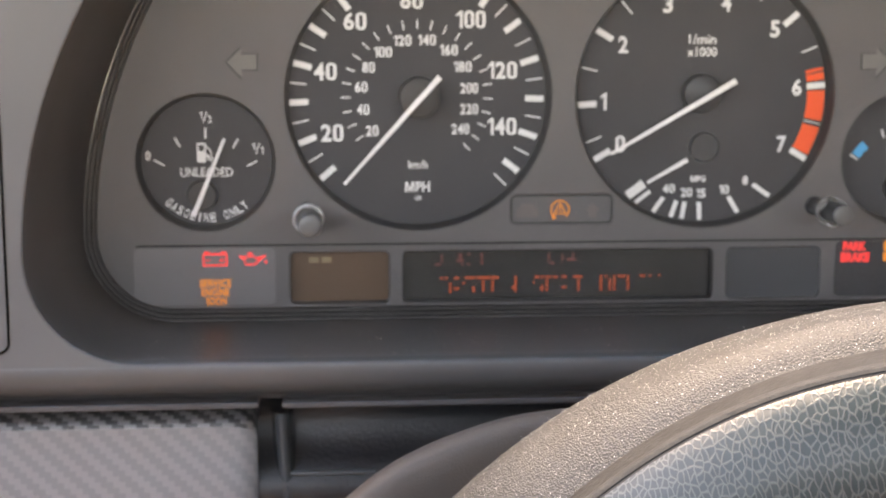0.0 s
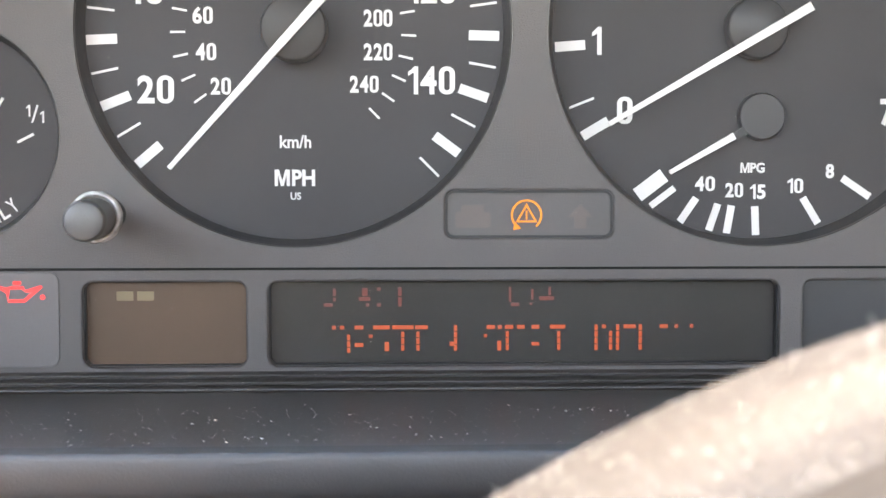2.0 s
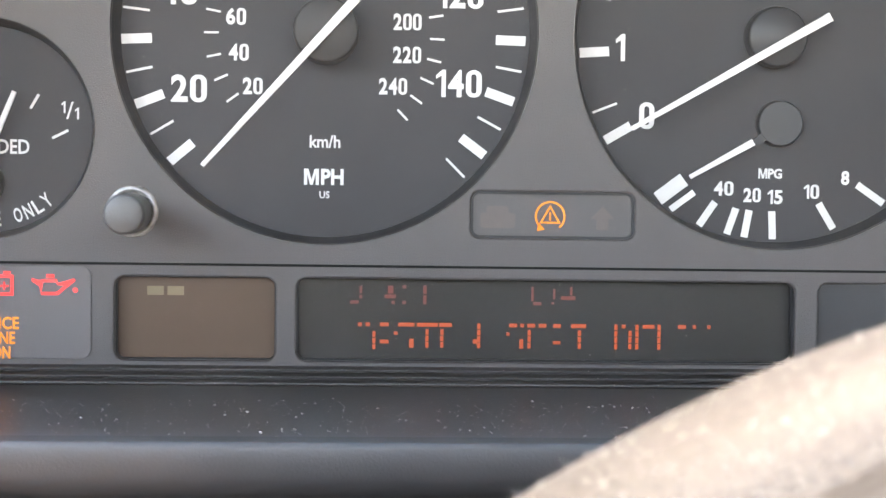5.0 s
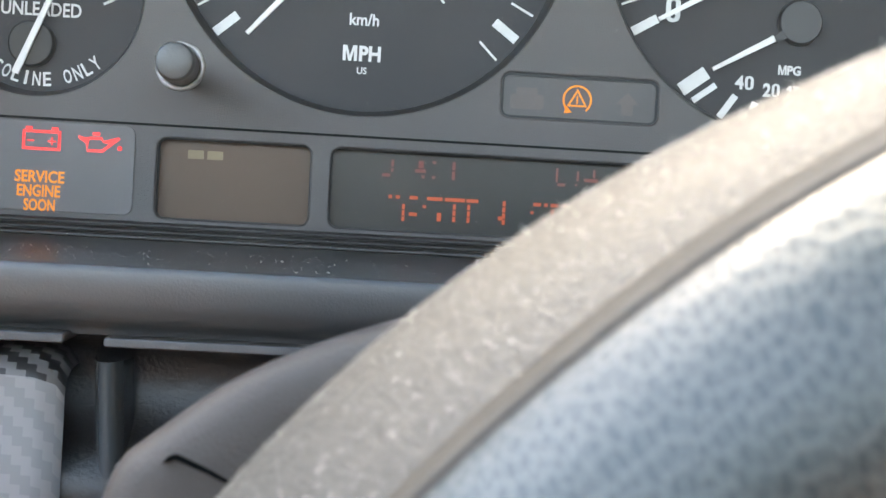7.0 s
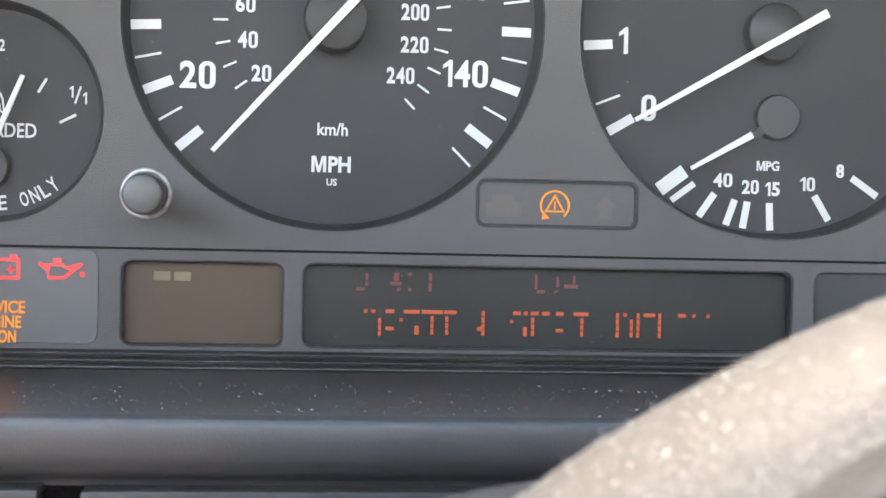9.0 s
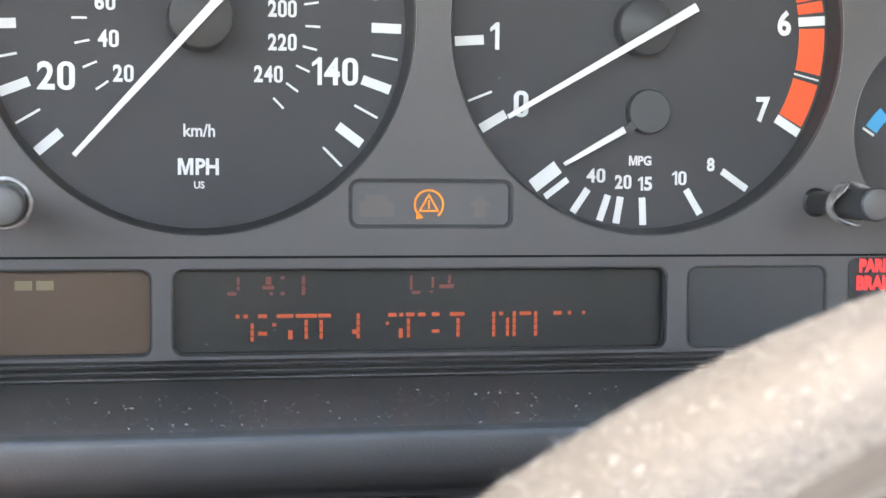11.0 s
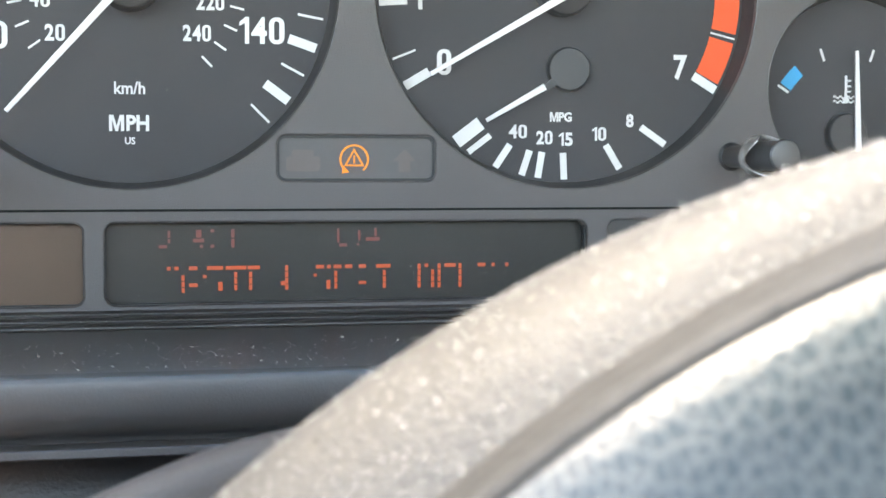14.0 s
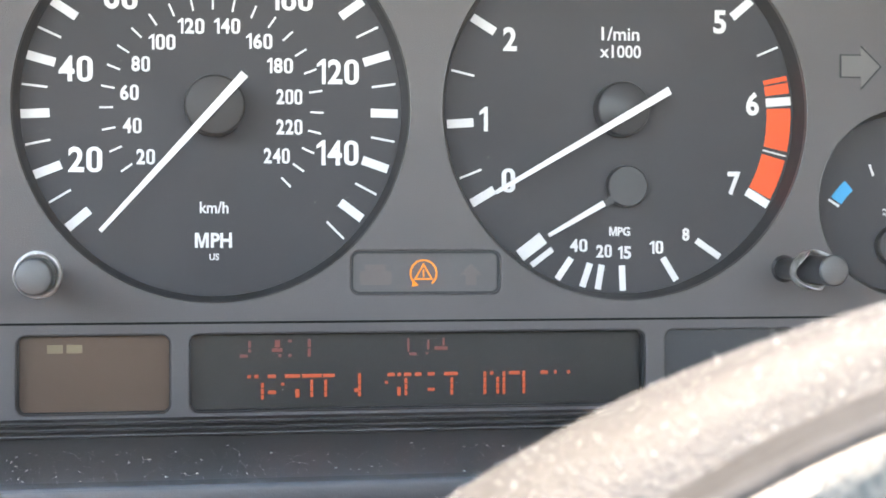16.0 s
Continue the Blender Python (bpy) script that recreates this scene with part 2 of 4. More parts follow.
def baked(data):
    """The mesh of a curve or text."""
    ob = new("draft", data)
    bpy.context.view_layer.update()
    me = bpy.data.meshes.new_from_object(ob.evaluated_get(bpy.context.evaluated_depsgraph_get()))
    bpy.data.objects.remove(ob)
    bpy.data.curves.remove(data)
    bm = bmesh.new()
    bm.from_mesh(me)
    bmesh.ops.remove_doubles(bm, verts=bm.verts, dist=1e-7)
    bm.to_mesh(me)
    bm.free()
    return me


def plate(loops, front, depth, bevel=0.0, res=2):
    """A plate with holes; front is how far its face stands out towards the driver."""
    cu = bpy.data.curves.new("outline", "CURVE")
    cu.dimensions, cu.fill_mode = "2D", "BOTH"
    cu.extrude, cu.bevel_depth, cu.bevel_resolution, cu.offset = max(depth / 2 - bevel, 0.00001), bevel, res, -bevel
    for loop in loops:
        s = cu.splines.new("POLY")
        s.points.add(len(loop) - 1)
        for p, (x, z) in zip(s.points, loop):
            p.co = (x, z, 0, 1)
        s.use_cyclic_u = True
    me = baked(cu)
    me.transform(pose(0, depth / 2 - front, 0, 90))
    return me


def rounded(me):
    """Smooth shading but for sharp edges."""
    bm = bmesh.new()
    bm.from_mesh(me)
    for f in bm.faces:
        f.smooth = True
    soft(bm, 30)
    bm.to_mesh(me)
    bm.free()


def circle(x, z, r, n=96, a0=0.0, a1=360.0):
    full = abs(a1 - a0) >= 360
    return [(x + r * math.cos(radians(a0 + (a1 - a0) * i / (n if full else n - 1))), z + r * math.sin(radians(a0 + (a1 - a0) * i / (n if full else n - 1)))) for i in range(n)]


def box2(x0, x1, z0, z1, r=0.0, n=8):
    if r <= 0:
        return [(x0, z0), (x1, z0), (x1, z1), (x0, z1)]
    out = []
    for cx, cz, a in ((x1 - r, z0 + r, -90), (x1 - r, z1 - r, 0), (x0 + r, z1 - r, 90), (x0 + r, z0 + r, 180)):
        out += circle(cx, cz, r, n, a, a + 90)
    return out


def arc_band(x, z, r0, r1, a0, a1, n=24):
    return circle(x, z, r1, n, a0, a1) + circle(x, z, r0, n, a1, a0)


def grow(loop, d):
    """The loop, counter-clockwise, moved out by d."""
    out, n = [], len(loop)
    for i in range(n):
        a, b, c = Vector(loop[i - 1]), Vector(loop[i]), Vector(loop[(i + 1) % n])
        t = c - a
        t.normalize()
        out.append((b.x + t.y * d, b.y - t.x * d))
    return out


def glyphs(text, width, height, bold=0.02, shear=0.0):
    """A flat mesh of letters in x and y, of that size, round the origin."""
    cu = bpy.data.curves.new("text", "FONT")
    cu.body, cu.size, cu.extrude, cu.offset, cu.resolution_u, cu.shear = text, 1.0, 0.01, bold, 3, shear
    me = baked(cu)
    lo = Vector([min(v.co[i] for v in me.vertices) for i in range(3)])
    hi = Vector([max(v.co[i] for v in me.vertices) for i in range(3)])
    me.transform(Matrix.Translation(-(lo + hi) / 2))
    me.transform(Matrix.Diagonal((width / (hi.x - lo.x), height / (hi.y - lo.y), 0.00015 / 0.02, 1)))
    return me


def words(text, x, z, width, height, front, mat, parent, name="lettering", bold=0.02, turn=0.0, shear=0.0):
    """Raised print of that width and height, centred on x, z."""
    me = glyphs(text, width, height, bold, shear)
    me.transform(pose(x, -front, z, 90) @ pose(0, 0, 0, 0, 0, turn))
    return link(name, me, mat, parent)


def zero(w, h):
    """A narrow heavy zero with upright sides, in x and y."""
    a, b, t = w / 2, h / 2, w * 0.33
    me = plate([box2(-a, a, -b, b, a * 0.92, 10), box2(t - a, a - t, -b + h * 0.15, b - h * 0.15, (a - t) * 0.9, 8)], 0.0, 0.00015)
    me.transform(pose(0, 0, 0, -90))
    return me


def number(text, x, z, width, height, front, mat, parent, name="numeral", bold=0.02):
    """A printed number; every one has a flag."""
    share = [0.62 if ch == "1" else 1.0 for ch in text]
    unit = width / (sum(share) + 0.14 * (len(text) - 1))
    bm, at = bmesh.new(), -width / 2
    for ch, k in zip(text, share):
        w = unit * k
        if ch == "1":
            a, b, t = w / 2, height / 2, unit * 0.27
            me = plate([[(a - t, -b), (a, -b), (a, b), (a - t * 0.8, b), (-a, b - height * 0.20), (-a, b - height * 0.34), (a - t, b - height * 0.22)]], 0.0, 0.00015)
            me.transform(pose(0, 0, 0, -90))
        elif ch == "0":
            me = zero(w, height)
        else:
            me = glyphs(ch, w, height, bold)
        me.transform(Matrix.Translation((at + w / 2, 0, 0)))
        bm.from_mesh(me)
        bpy.data.meshes.remove(me)
        at += w + 0.14 * unit
    bmesh.ops.transform(bm, matrix=pose(x, -front, z, 90), verts=bm.verts)
    return part(name, bm, mat, parent)


def loft(rings, closed=True, caps=False):
    """A skin through rings of points."""
    bm = bmesh.new()
    vs = [[bm.verts.new(p) for p in ring] for ring in rings]
    n = len(rings[0])
    for a, b in zip(vs, vs[1:]):
        for i in range(n if closed else n - 1):
            j = (i + 1) % n
            bm.faces.new((a[i], a[j], b[j], b[i]))
    if caps:
        bm.faces.new(vs[0][::-1])
        bm.faces.new(vs[-1])
    bmesh.ops.recalc_face_normals(bm, faces=bm.faces)
    for f in bm.faces:
        f.smooth = True
    return bm


def turned(profile, n=48):
    """A body of revolution round the local z axis; profile: (radius, height)."""
    bm = loft([[(r * math.cos(2 * math.pi * i / n), r * math.sin(2 * math.pi * i / n), h) for i in range(n)] for r, h in profile], caps=True)
    return bm


def soft(bm, angle=35):
    for e in bm.edges:
        if len(e.link_faces) == 2 and e.calc_face_angle(0) > radians(angle):
            e.smooth = False
    return bm


def stand(bm, x, z, front, lean=0.0, turn=0.0):
    """Sets a body of revolution on the cluster's face, its axis towards the driver."""
    bmesh.ops.transform(bm, matrix=pose(x, -front, z, 90) @ pose(0, 0, 0, 0, lean, turn), verts=bm.verts)
    return bm


def curve_through(pts, n=8):
    """Smooth points through the given profile."""
    out = []
    for i in range(len(pts) - 1):
        p0, p1, p2, p3 = (Vector(pts[max(i - 1, 0)]), Vector(pts[i]), Vector(pts[i + 1]), Vector(pts[min(i + 2, len(pts) - 1)]))
        for k in range(n):
            t = k / n
            out.append(tuple(0.5 * ((2 * p1) + (p2 - p0) * t + (2 * p0 - 5 * p1 + 4 * p2 - p3) * t * t + (3 * p1 - p0 - 3 * p2 + p3) * t ** 3)))
    return out + [tuple(pts[-1])]


# ---- unseen cabin, added to close the place and to bounce and block light ----
LINING = material("beige_cabin_lining", (0.25, 0.225, 0.20), 0.9, bump=0.3, bump_scale=300, var=0.1)
CARPET = material("dark_cabin_carpet", (0.06, 0.055, 0.05), 0.95, bump=0.5, bump_scale=300)
MAT = material("tan_bounce_floor", (0.44, 0.35, 0.29), 0.95, bump=0.5, bump_scale=300)
FOOTWELL = material("brown_bounce_floor", (0.32, 0.245, 0.19), 0.95, bump=0.5, bump_scale=300)
TRIM_LINING = material("tan_unseen_wall", (0.40, 0.33, 0.28), 0.8, bump=0.3, bump_scale=300)


def slab(x0, x1, y0, y1, z0, z1, name, mat, label):
    bm = bmesh.new()
    bmesh.ops.create_cube(bm, size=1, matrix=Matrix.Translation(((x0 + x1) / 2, (y0 + y1) / 2, (z0 + z1) / 2)) @ Matrix.Diagonal((x1 - x0, y1 - y0, z1 - z0, 1)))
    ob = part(name, bm, mat, None)
    return tagged(ob, label, "cabin", kind="structure")


# unseen floors, coloured pale and warm to bounce light onto the cluster
slab(-0.50, 1.20, -2.0, -0.55, -0.50, -0.45, "floor", MAT, "unseen tan car floor, added to bounce warm light")
slab(-0.50, 1.20, -0.55, 0.8, -0.50, -0.45, "floor_footwell", FOOTWELL, "unseen brown footwell floor, added to bounce warm light")
# unseen roof and walls, their edges set to cut the light coming in
slab(-0.50, 1.20, -1.70, -0.42, 0.52, 0.56, "ceiling", LINING, "unseen beige car roof, added to limit light from above")
slab(-0.50, 1.20, -2.0, -1.94, -0.50, 0.17, "wall_rear", LINING, "unseen rear wall, added to cut light from behind")
for x, n, top in ((-0.50, "left", 0.02), (1.16, "right", 0.52)):
    slab(x, x + 0.04, -2.0, 0.8, -0.50, top, "wall_" + n, TRIM_LINING, "unseen tan side wall, added to limit light from the side")
slab(-0.50, -0.46, -1.15, -1.05, 0.02, 0.52, "pillar", LINING, "unseen beige pillar, added in the left opening")
slab(-0.46, 1.16, 0.60, 0.8, -0.50, 0.02, "wall_front", CARPET, "unseen dark wall, added behind the dashboard")

def tinted(name, color):
    m = bpy.data.materials.new(name)
    m.use_nodes = True
    nt = m.node_tree
    nt.nodes.remove(nt.nodes["Principled BSDF"])
    see = nt.nodes.new("ShaderNodeBsdfTransparent")
    see.inputs["Color"].default_value = color
    nt.links.new(see.outputs["BSDF"], nt.nodes["Material Output"].inputs["Surface"])
    return m


# windscreen, with a teal shade band along its top
windscreen = thing("window_windscreen", "slanted windscreen with a teal shade band", "window", kind="structure")
for name, mat, f0, f1 in (("pane", tinted("windscreen_glass", (0.93, 0.95, 0.95, 1)), 0.0, 0.81), ("shade_band", tinted("teal_shade_band", (0.05, 0.34, 0.42, 1)), 0.81, 1.0)):
    edge = [(0.75 - 1.17 * f, 0.06 + 0.46 * f) for f in (f0, f1)]
    part(name, loft([[(x, y, z) for x in (-0.46, 1.16)] for y, z in edge], closed=False), mat, windscreen).visible_shadow = False

# ---- instrument cluster ----
MID = 0.0534            # the cluster's middle
TACH = (0.1068, 0.0)
FUEL = (-0.0780, -0.0236)
TEMP = (2 * MID - FUEL[0], FUEL[1])
R_DIAL, R_SMALL = 0.0491, 0.0252
FRONT = 0.0060          # the mask stands this far before the dials
Z_TOP, Z_BOT = -0.0571, -0.0765   # the row of displays


def outline(half, bend, r, bottom, knee, top):
    """A binnacle outline: round lower corners, sides that lean in, an arch on top."""
    width = lambda z: half - bend * (z + 0.05) ** 2
    side = [(0.0, bottom)] + [(half - r + r * math.sin(radians(a)), bottom + r - r * math.cos(radians(a))) for a in range(0, 91, 9)]
    z0 = bottom + r
    side += [(width(z0 + (knee - z0) * i / 10), z0 + (knee - z0) * i / 10) for i in range(1, 11)]
    w = width(knee)
    side += [(w * math.cos(i / 12 * math.pi / 2), knee + (top - knee) * math.sin(i / 12 * math.pi / 2)) for i in range(1, 13)]
    return [(MID + x, z) for x, z in side] + [(MID - x, z) for x, z in side[-2:0:-1]]


RIM0 = outline(0.1715, 3.1, 0.028, -0.0778, 0.050, 0.092)
cluster = thing("instrument_cluster", "dark grey car instrument cluster with lit warning lamps", "instrument cluster")
holes = [circle(0, 0, R_DIAL), circle(*TACH, R_DIAL), circle(*FUEL, R_SMALL), circle(*TEMP, R_SMALL),
         box2(0.0341, 0.0726, -0.0473, -0.0364, 0.0022),
         box2(-0.0480, -0.0111, Z_BOT, Z_TOP, 0.0024), box2(-0.0062, 0.1113, Z_BOT, Z_TOP, 0.0024), box2(0.1168, 0.1528, Z_BOT, Z_TOP, 0.0024)]
mask = link("mask", plate([grow(RIM0, 0.004)] + holes, FRONT, 0.0075, 0.0006), BEZEL, cluster, "grained dark grey plastic mask")
# the groove above the displays
link("groove", plate([box2(-0.104, 0.2108, -0.05448, -0.05390)], FRONT + 0.0003, 0.0006), GROOVE_DARK, cluster)
link("backing", plate([grow(RIM0, 0.003)], -0.0022, 0.003), EDGE, cluster, "black backing")


def tick_mesh(name, r0, r1, w):
    me = plate([[(r0, -w / 2), (r1, -w / 2), (r1, w / 2), (r0, w / 2)]], 0.0002, 0.0002)
    me.name = name
    me.materials.append(WHITE)
    return me


def put_tick(me, centre, angle, parent):
    ob = link("tick", me, None, parent)
    ob.matrix_basis = pose(centre[0], 0, centre[1], 0, -angle, 0)
    return ob


def dial(name, centre, r, label):
    d = link(name, plate([circle(*centre, r + 0.001)], 0.0, 0.002), DIAL, cluster, label)
    # dark rounded wall round the dial
    ring = [[(centre[0] + (r + o) * math.cos(radians(a)), -h, centre[1] + (r + o) * math.sin(radians(a))) for a in range(0, 360, 4)] for o, h in ((-0.0013, 0.0001), (-0.0010, 0.0016), (-0.0005, 0.0036), (0.0002, 0.0054))]
    part("dial_wall", loft(ring), DIAL_WALL, d)
    # fine polished edge where the wall meets the mask
    ring = [[(centre[0] + (r + o) * math.cos(radians(a)), -h, centre[1] + (r + o) * math.sin(radians(a))) for a in range(0, 360, 3)] for o, h in ((0.0000, 0.0050), (0.0001, 0.0058), (0.0002, 0.00612), (0.0004, 0.0062), (0.0005, 0.0059))]
    part("dial_lip", loft(ring), CHAMFER, d)
    return d


speedo = dial("speedometer", (0, 0), R_DIAL, "black speedometer dial with white numerals")
THICK = tick_mesh("thick_tick", 0.0402, 0.0472, 0.00225)
THIN = tick_mesh("thin_tick", 0.0409, 0.0471, 0.00055)
FINE = tick_mesh("fine_tick", 0.0247, 0.0281, 0.00050)
# the scale is slightly closer at its ends
scale = lambda mph: float(np.interp(mph, (10, 30, 50, 110, 130, 140, 150, 156), (220.5, 182.8, 146.7, 36.1, -1.3, -19.0, -36.6, -46.8)))
for mph in range(10, 156, 5):
    put_tick(THICK if mph % 10 == 0 else THIN, (-0.0004, 0.0001), scale(mph), speedo)
for kmh in range(20, 251, 10):
    put_tick(FINE, (-0.0004, 0.0001), scale(kmh * 0.6214), speedo)
for mph, x, z in ((20, -0.0319, -0.0134), (40, -0.0342, 0.0092), (60, -0.0232, 0.0275), (80, -0.0024, 0.0352), (100, 0.0195, 0.0282), (120, 0.0313, 0.0096), (140, 0.0312, -0.0112)):
    number(str(mph), x, z, 0.0083 if mph < 100 else 0.0108, 0.0064, 0.0003, WHITE, speedo, "numeral", 0.030)
for i, (x, z) in enumerate(((-0.0171, -0.0126), (-0.0204, -0.0048), (-0.0211, 0.0035), (-0.0183, 0.0107), (-0.0130, 0.0163), (-0.0058, 0.0205), (0.0032, 0.0207), (0.0113, 0.0170), (0.0165, 0.0109), (0.0189, 0.0030), (0.0189, -0.0047), (0.0157, -0.0121))):
    number(str(20 * i + 20), x, z, 0.0046 if i < 4 else 0.0066, 0.0039, 0.0003, WHITE, speedo, "small_numeral", 0.034)
words("km/h", -0.0001, -0.0253, 0.0072, 0.0030, 0.0003, WHITE, speedo, "unit_lettering")
def letter_m(x, z, w, h, t, owner):
    """A heavy capital M."""
    a, b = w / 2, h / 2
    loop = [(-a, -b), (-a + t, -b), (-a + t, b - 1.6 * t), (-t * 0.42, -b), (t * 0.42, -b), (a - t, b - 1.6 * t), (a - t, -b), (a, -b), (a, b), (a - 1.35 * t, b), (0, -b + 1.7 * t), (-a + 1.35 * t, b), (-a, b)]
    link("unit_lettering", plate([[(x + u, z + v) for u, v in loop]], 0.0003, 0.0002), WHITE, owner)


letter_m(-0.0032, -0.0336, 0.0035, 0.0038, 0.00075, speedo)
words("PH", 0.0017, -0.0336, 0.0053, 0.0038, 0.0003, WHITE, speedo, "unit_lettering", 0.034)
words("US", -0.0001, -0.0378, 0.0024, 0.0017, 0.0003, WHITE, speedo, "unit_lettering")


def needle(centre, tip, tail, w0, w1, height, parent, hub_r, hub_mat, name="needle"):
    """A tapered pointer over its hub."""
    a, b = Vector(tip), Vector(tail)
    u = (b - a).normalized()
    n = Vector((-u.y, u.x))
    p = link(name, plate([[tuple(a - n * w0 / 2), tuple(b - n * w1 / 2), tuple(b + n * w1 / 2), tuple(a + n * w0 / 2)]], height, 0.0009, 0.0002), NEEDLE, parent)
    hub = turned([(hub_r * 0.98, 0), (hub_r, 0.0002), (hub_r, height - 0.0026), (hub_r * 0.985, height - 0.0019), (hub_r * 0.95, height - 0.0014), (hub_r * 0.91, height - 0.0012)])
    part("needle_hub", soft(stand(hub, *centre, 0.0)), hub_mat, parent)
    return p


needle((0, 0), (-0.0277, -0.0314), (0.0073, 0.0076), 0.0011, 0.0022, 0.0105, speedo, 0.0075, HUB)

tach = dial("tachometer", TACH, R_DIAL, "black tachometer dial with orange red zone and fuel economy scale")
RPM = {0: 210.6, 0.5: 201.8, 1: 184.2, 1.5: 167.0, 2: 148.8, 2.5: 131.8, 3: 114, 3.5: 96, 4: 77.5, 4.5: 59, 5: 40.6, 5.5: 23}
for k, a in RPM.items():
    put_tick(THICK if k == int(k) else THIN, TACH, a, tach)
for a, m in ((4.8, THICK), (-30.7, THICK)):
    put_tick(m, TACH, a, tach)
for a0, a1 in ((11.6, 13.2), (7.4, 10.9), (-12.0, 2.4), (-28.7, -15.0)):
    link("red_zone", plate([arc_band(*TACH, 0.0403, 0.0470, a0, a1)], 0.0002, 0.0002), ORANGE, tach)
put_tick(tick_mesh("red_zone_tick", 0.0403, 0.0470, 0.0004), TACH, -13.5, tach)
for k, x, z in ((0, 0.0760, -0.0180), (1, 0.0694, -0.0020), (2, 0.0764, 0.0190), (3, 0.0930, 0.0338), (4, 0.1150, 0.0343), (5, 0.1338, 0.0248), (6, 0.1430, 0.0030), (7, 0.1378, -0.0184)):
    if k == 1:
        link("numeral", plate([[(x + 0.0001, z - 0.0032), (x + 0.0011, z - 0.0032), (x + 0.0011, z + 0.0032), (x + 0.0003, z + 0.0032), (x - 0.0011, z + 0.0019), (x - 0.0011, z + 0.0010), (x + 0.0001, z + 0.0017)]], 0.0003, 0.0002), WHITE, tach)
        continue
    number(str(k), x, z, 0.0036, 0.0063, 0.0003, WHITE, tach, "numeral", 0.030)
words("1/min", 0.1063, 0.0210, 0.0103, 0.0036, 0.0003, WHITE, tach, "unit_lettering", 0.012)
words("x1000", 0.1063, 0.0163, 0.0112, 0.0034, 0.0003, WHITE, tach, "unit_lettering", 0.012)
letter_m(0.1043, -0.0313, 0.0021, 0.0024, 0.0004, tach)
words("PG", 0.1072, -0.0313, 0.0034, 0.0024, 0.0003, WHITE, tach, "unit_lettering", 0.034)
for s, x, z, w in (("40", 0.0949, -0.0350, 0.0047), ("20", 0.1018, -0.0365, 0.0042), ("15", 0.1074, -0.0369, 0.0036), ("10", 0.1162, -0.0355, 0.0037), ("8", 0.1243, -0.0321, 0.0020)):
    number(s, x, z, w, 0.0034, 0.0003, WHITE, tach, "small_numeral", 0.034)
for x1, z1, x0, z0, w in ((0.0853, -0.0330, 0.0791, -0.0377, 0.0034), (0.0878, -0.0360, 0.0822, -0.0402, 0.0015), (0.0929, -0.0383, 0.0891, -0.0439, 0.0017), (0.0980, -0.0397, 0.0959, -0.0459, 0.0017), (0.1012, -0.0401, 0.1001, -0.0466, 0.0017), (0.1067, -0.0403, 0.1070, -0.0470, 0.0017), (0.1180, -0.0383, 0.1217, -0.0443, 0.0017), (0.1273, -0.0337, 0.1338, -0.0381, 0.0017)):
    a, b = Vector((x1, z1)), Vector((x0, z0))
    u = (b - a).normalized()
    n = Vector((-u.y, u.x)) * w / 2
    link("tick", plate([[tuple(a - n), tuple(b - n), tuple(b + n), tuple(a + n)]], 0.0002, 0.0002), WHITE, tach)
needle((TACH[0] - 0.0007, 0.0009), (0.0716, -0.0213), (0.1182, 0.0057), 0.0011, 0.0022, 0.0058, tach, 0.0072, HUB_DARK)
needle((0.1078, -0.0194), (0.0861, -0.0324), (0.1011, -0.0239), 0.0010, 0.0017, 0.0034, tach, 0.0056, HUB_DARK, "economy_needle")
link("needle_arm", plate([[(0.1010, -0.0237), (0.1022, -0.0248), (0.1075, -0.0218), (0.1060, -0.0190)]], 0.0021, 0.0008), HUB_DARK, tach)

fuel = dial("fuel_gauge", FUEL, R_SMALL, "small black fuel gauge dial with white print")
for xa, za, xb, zb in ((-0.0972, -0.0231, -0.0935, -0.0251), (-0.0896, -0.0147, -0.0878, -0.0182), (-0.0783, -0.0112, -0.0784, -0.0152), (-0.0665, -0.0154, -0.0684, -0.0187), (-0.0597, -0.0236, -0.0634, -0.0255)):
    a, b = Vector((xa, za)), Vector((xb, zb))
    u = (b - a).normalized()
    n = Vector((-u.y, u.x)) * 0.0003
    link("tick", plate([[tuple(a - n), tuple(b - n), tuple(b + n), tuple(a + n)]], 0.0002, 0.0002), WHITE, fuel)
number("0", -0.0994, -0.0215, 0.0017, 0.0032, 0.0003, WHITE, fuel, "small_numeral")
for cx, cz, lower in ((-0.0783, -0.0073, "2"), (-0.0593, -0.0190, "1")):
    number("1", cx - 0.0015, cz + 0.0007, 0.0009, 0.0027, 0.0003, WHITE, fuel, "small_numeral")
    words("/", cx, cz, 0.0017, 0.0040, 0.0003, WHITE, fuel, "small_numeral", 0.0)
    number(lower, cx + 0.0016, cz - 0.0007, 0.0014 if lower == "2" else 0.0009, 0.0027, 0.0003, WHITE, fuel, "small_numeral")
words("UNLEADED", -0.0782, -0.0276, 0.0192, 0.0034, 0.0003, WHITE, fuel, "lettering", 0.015)
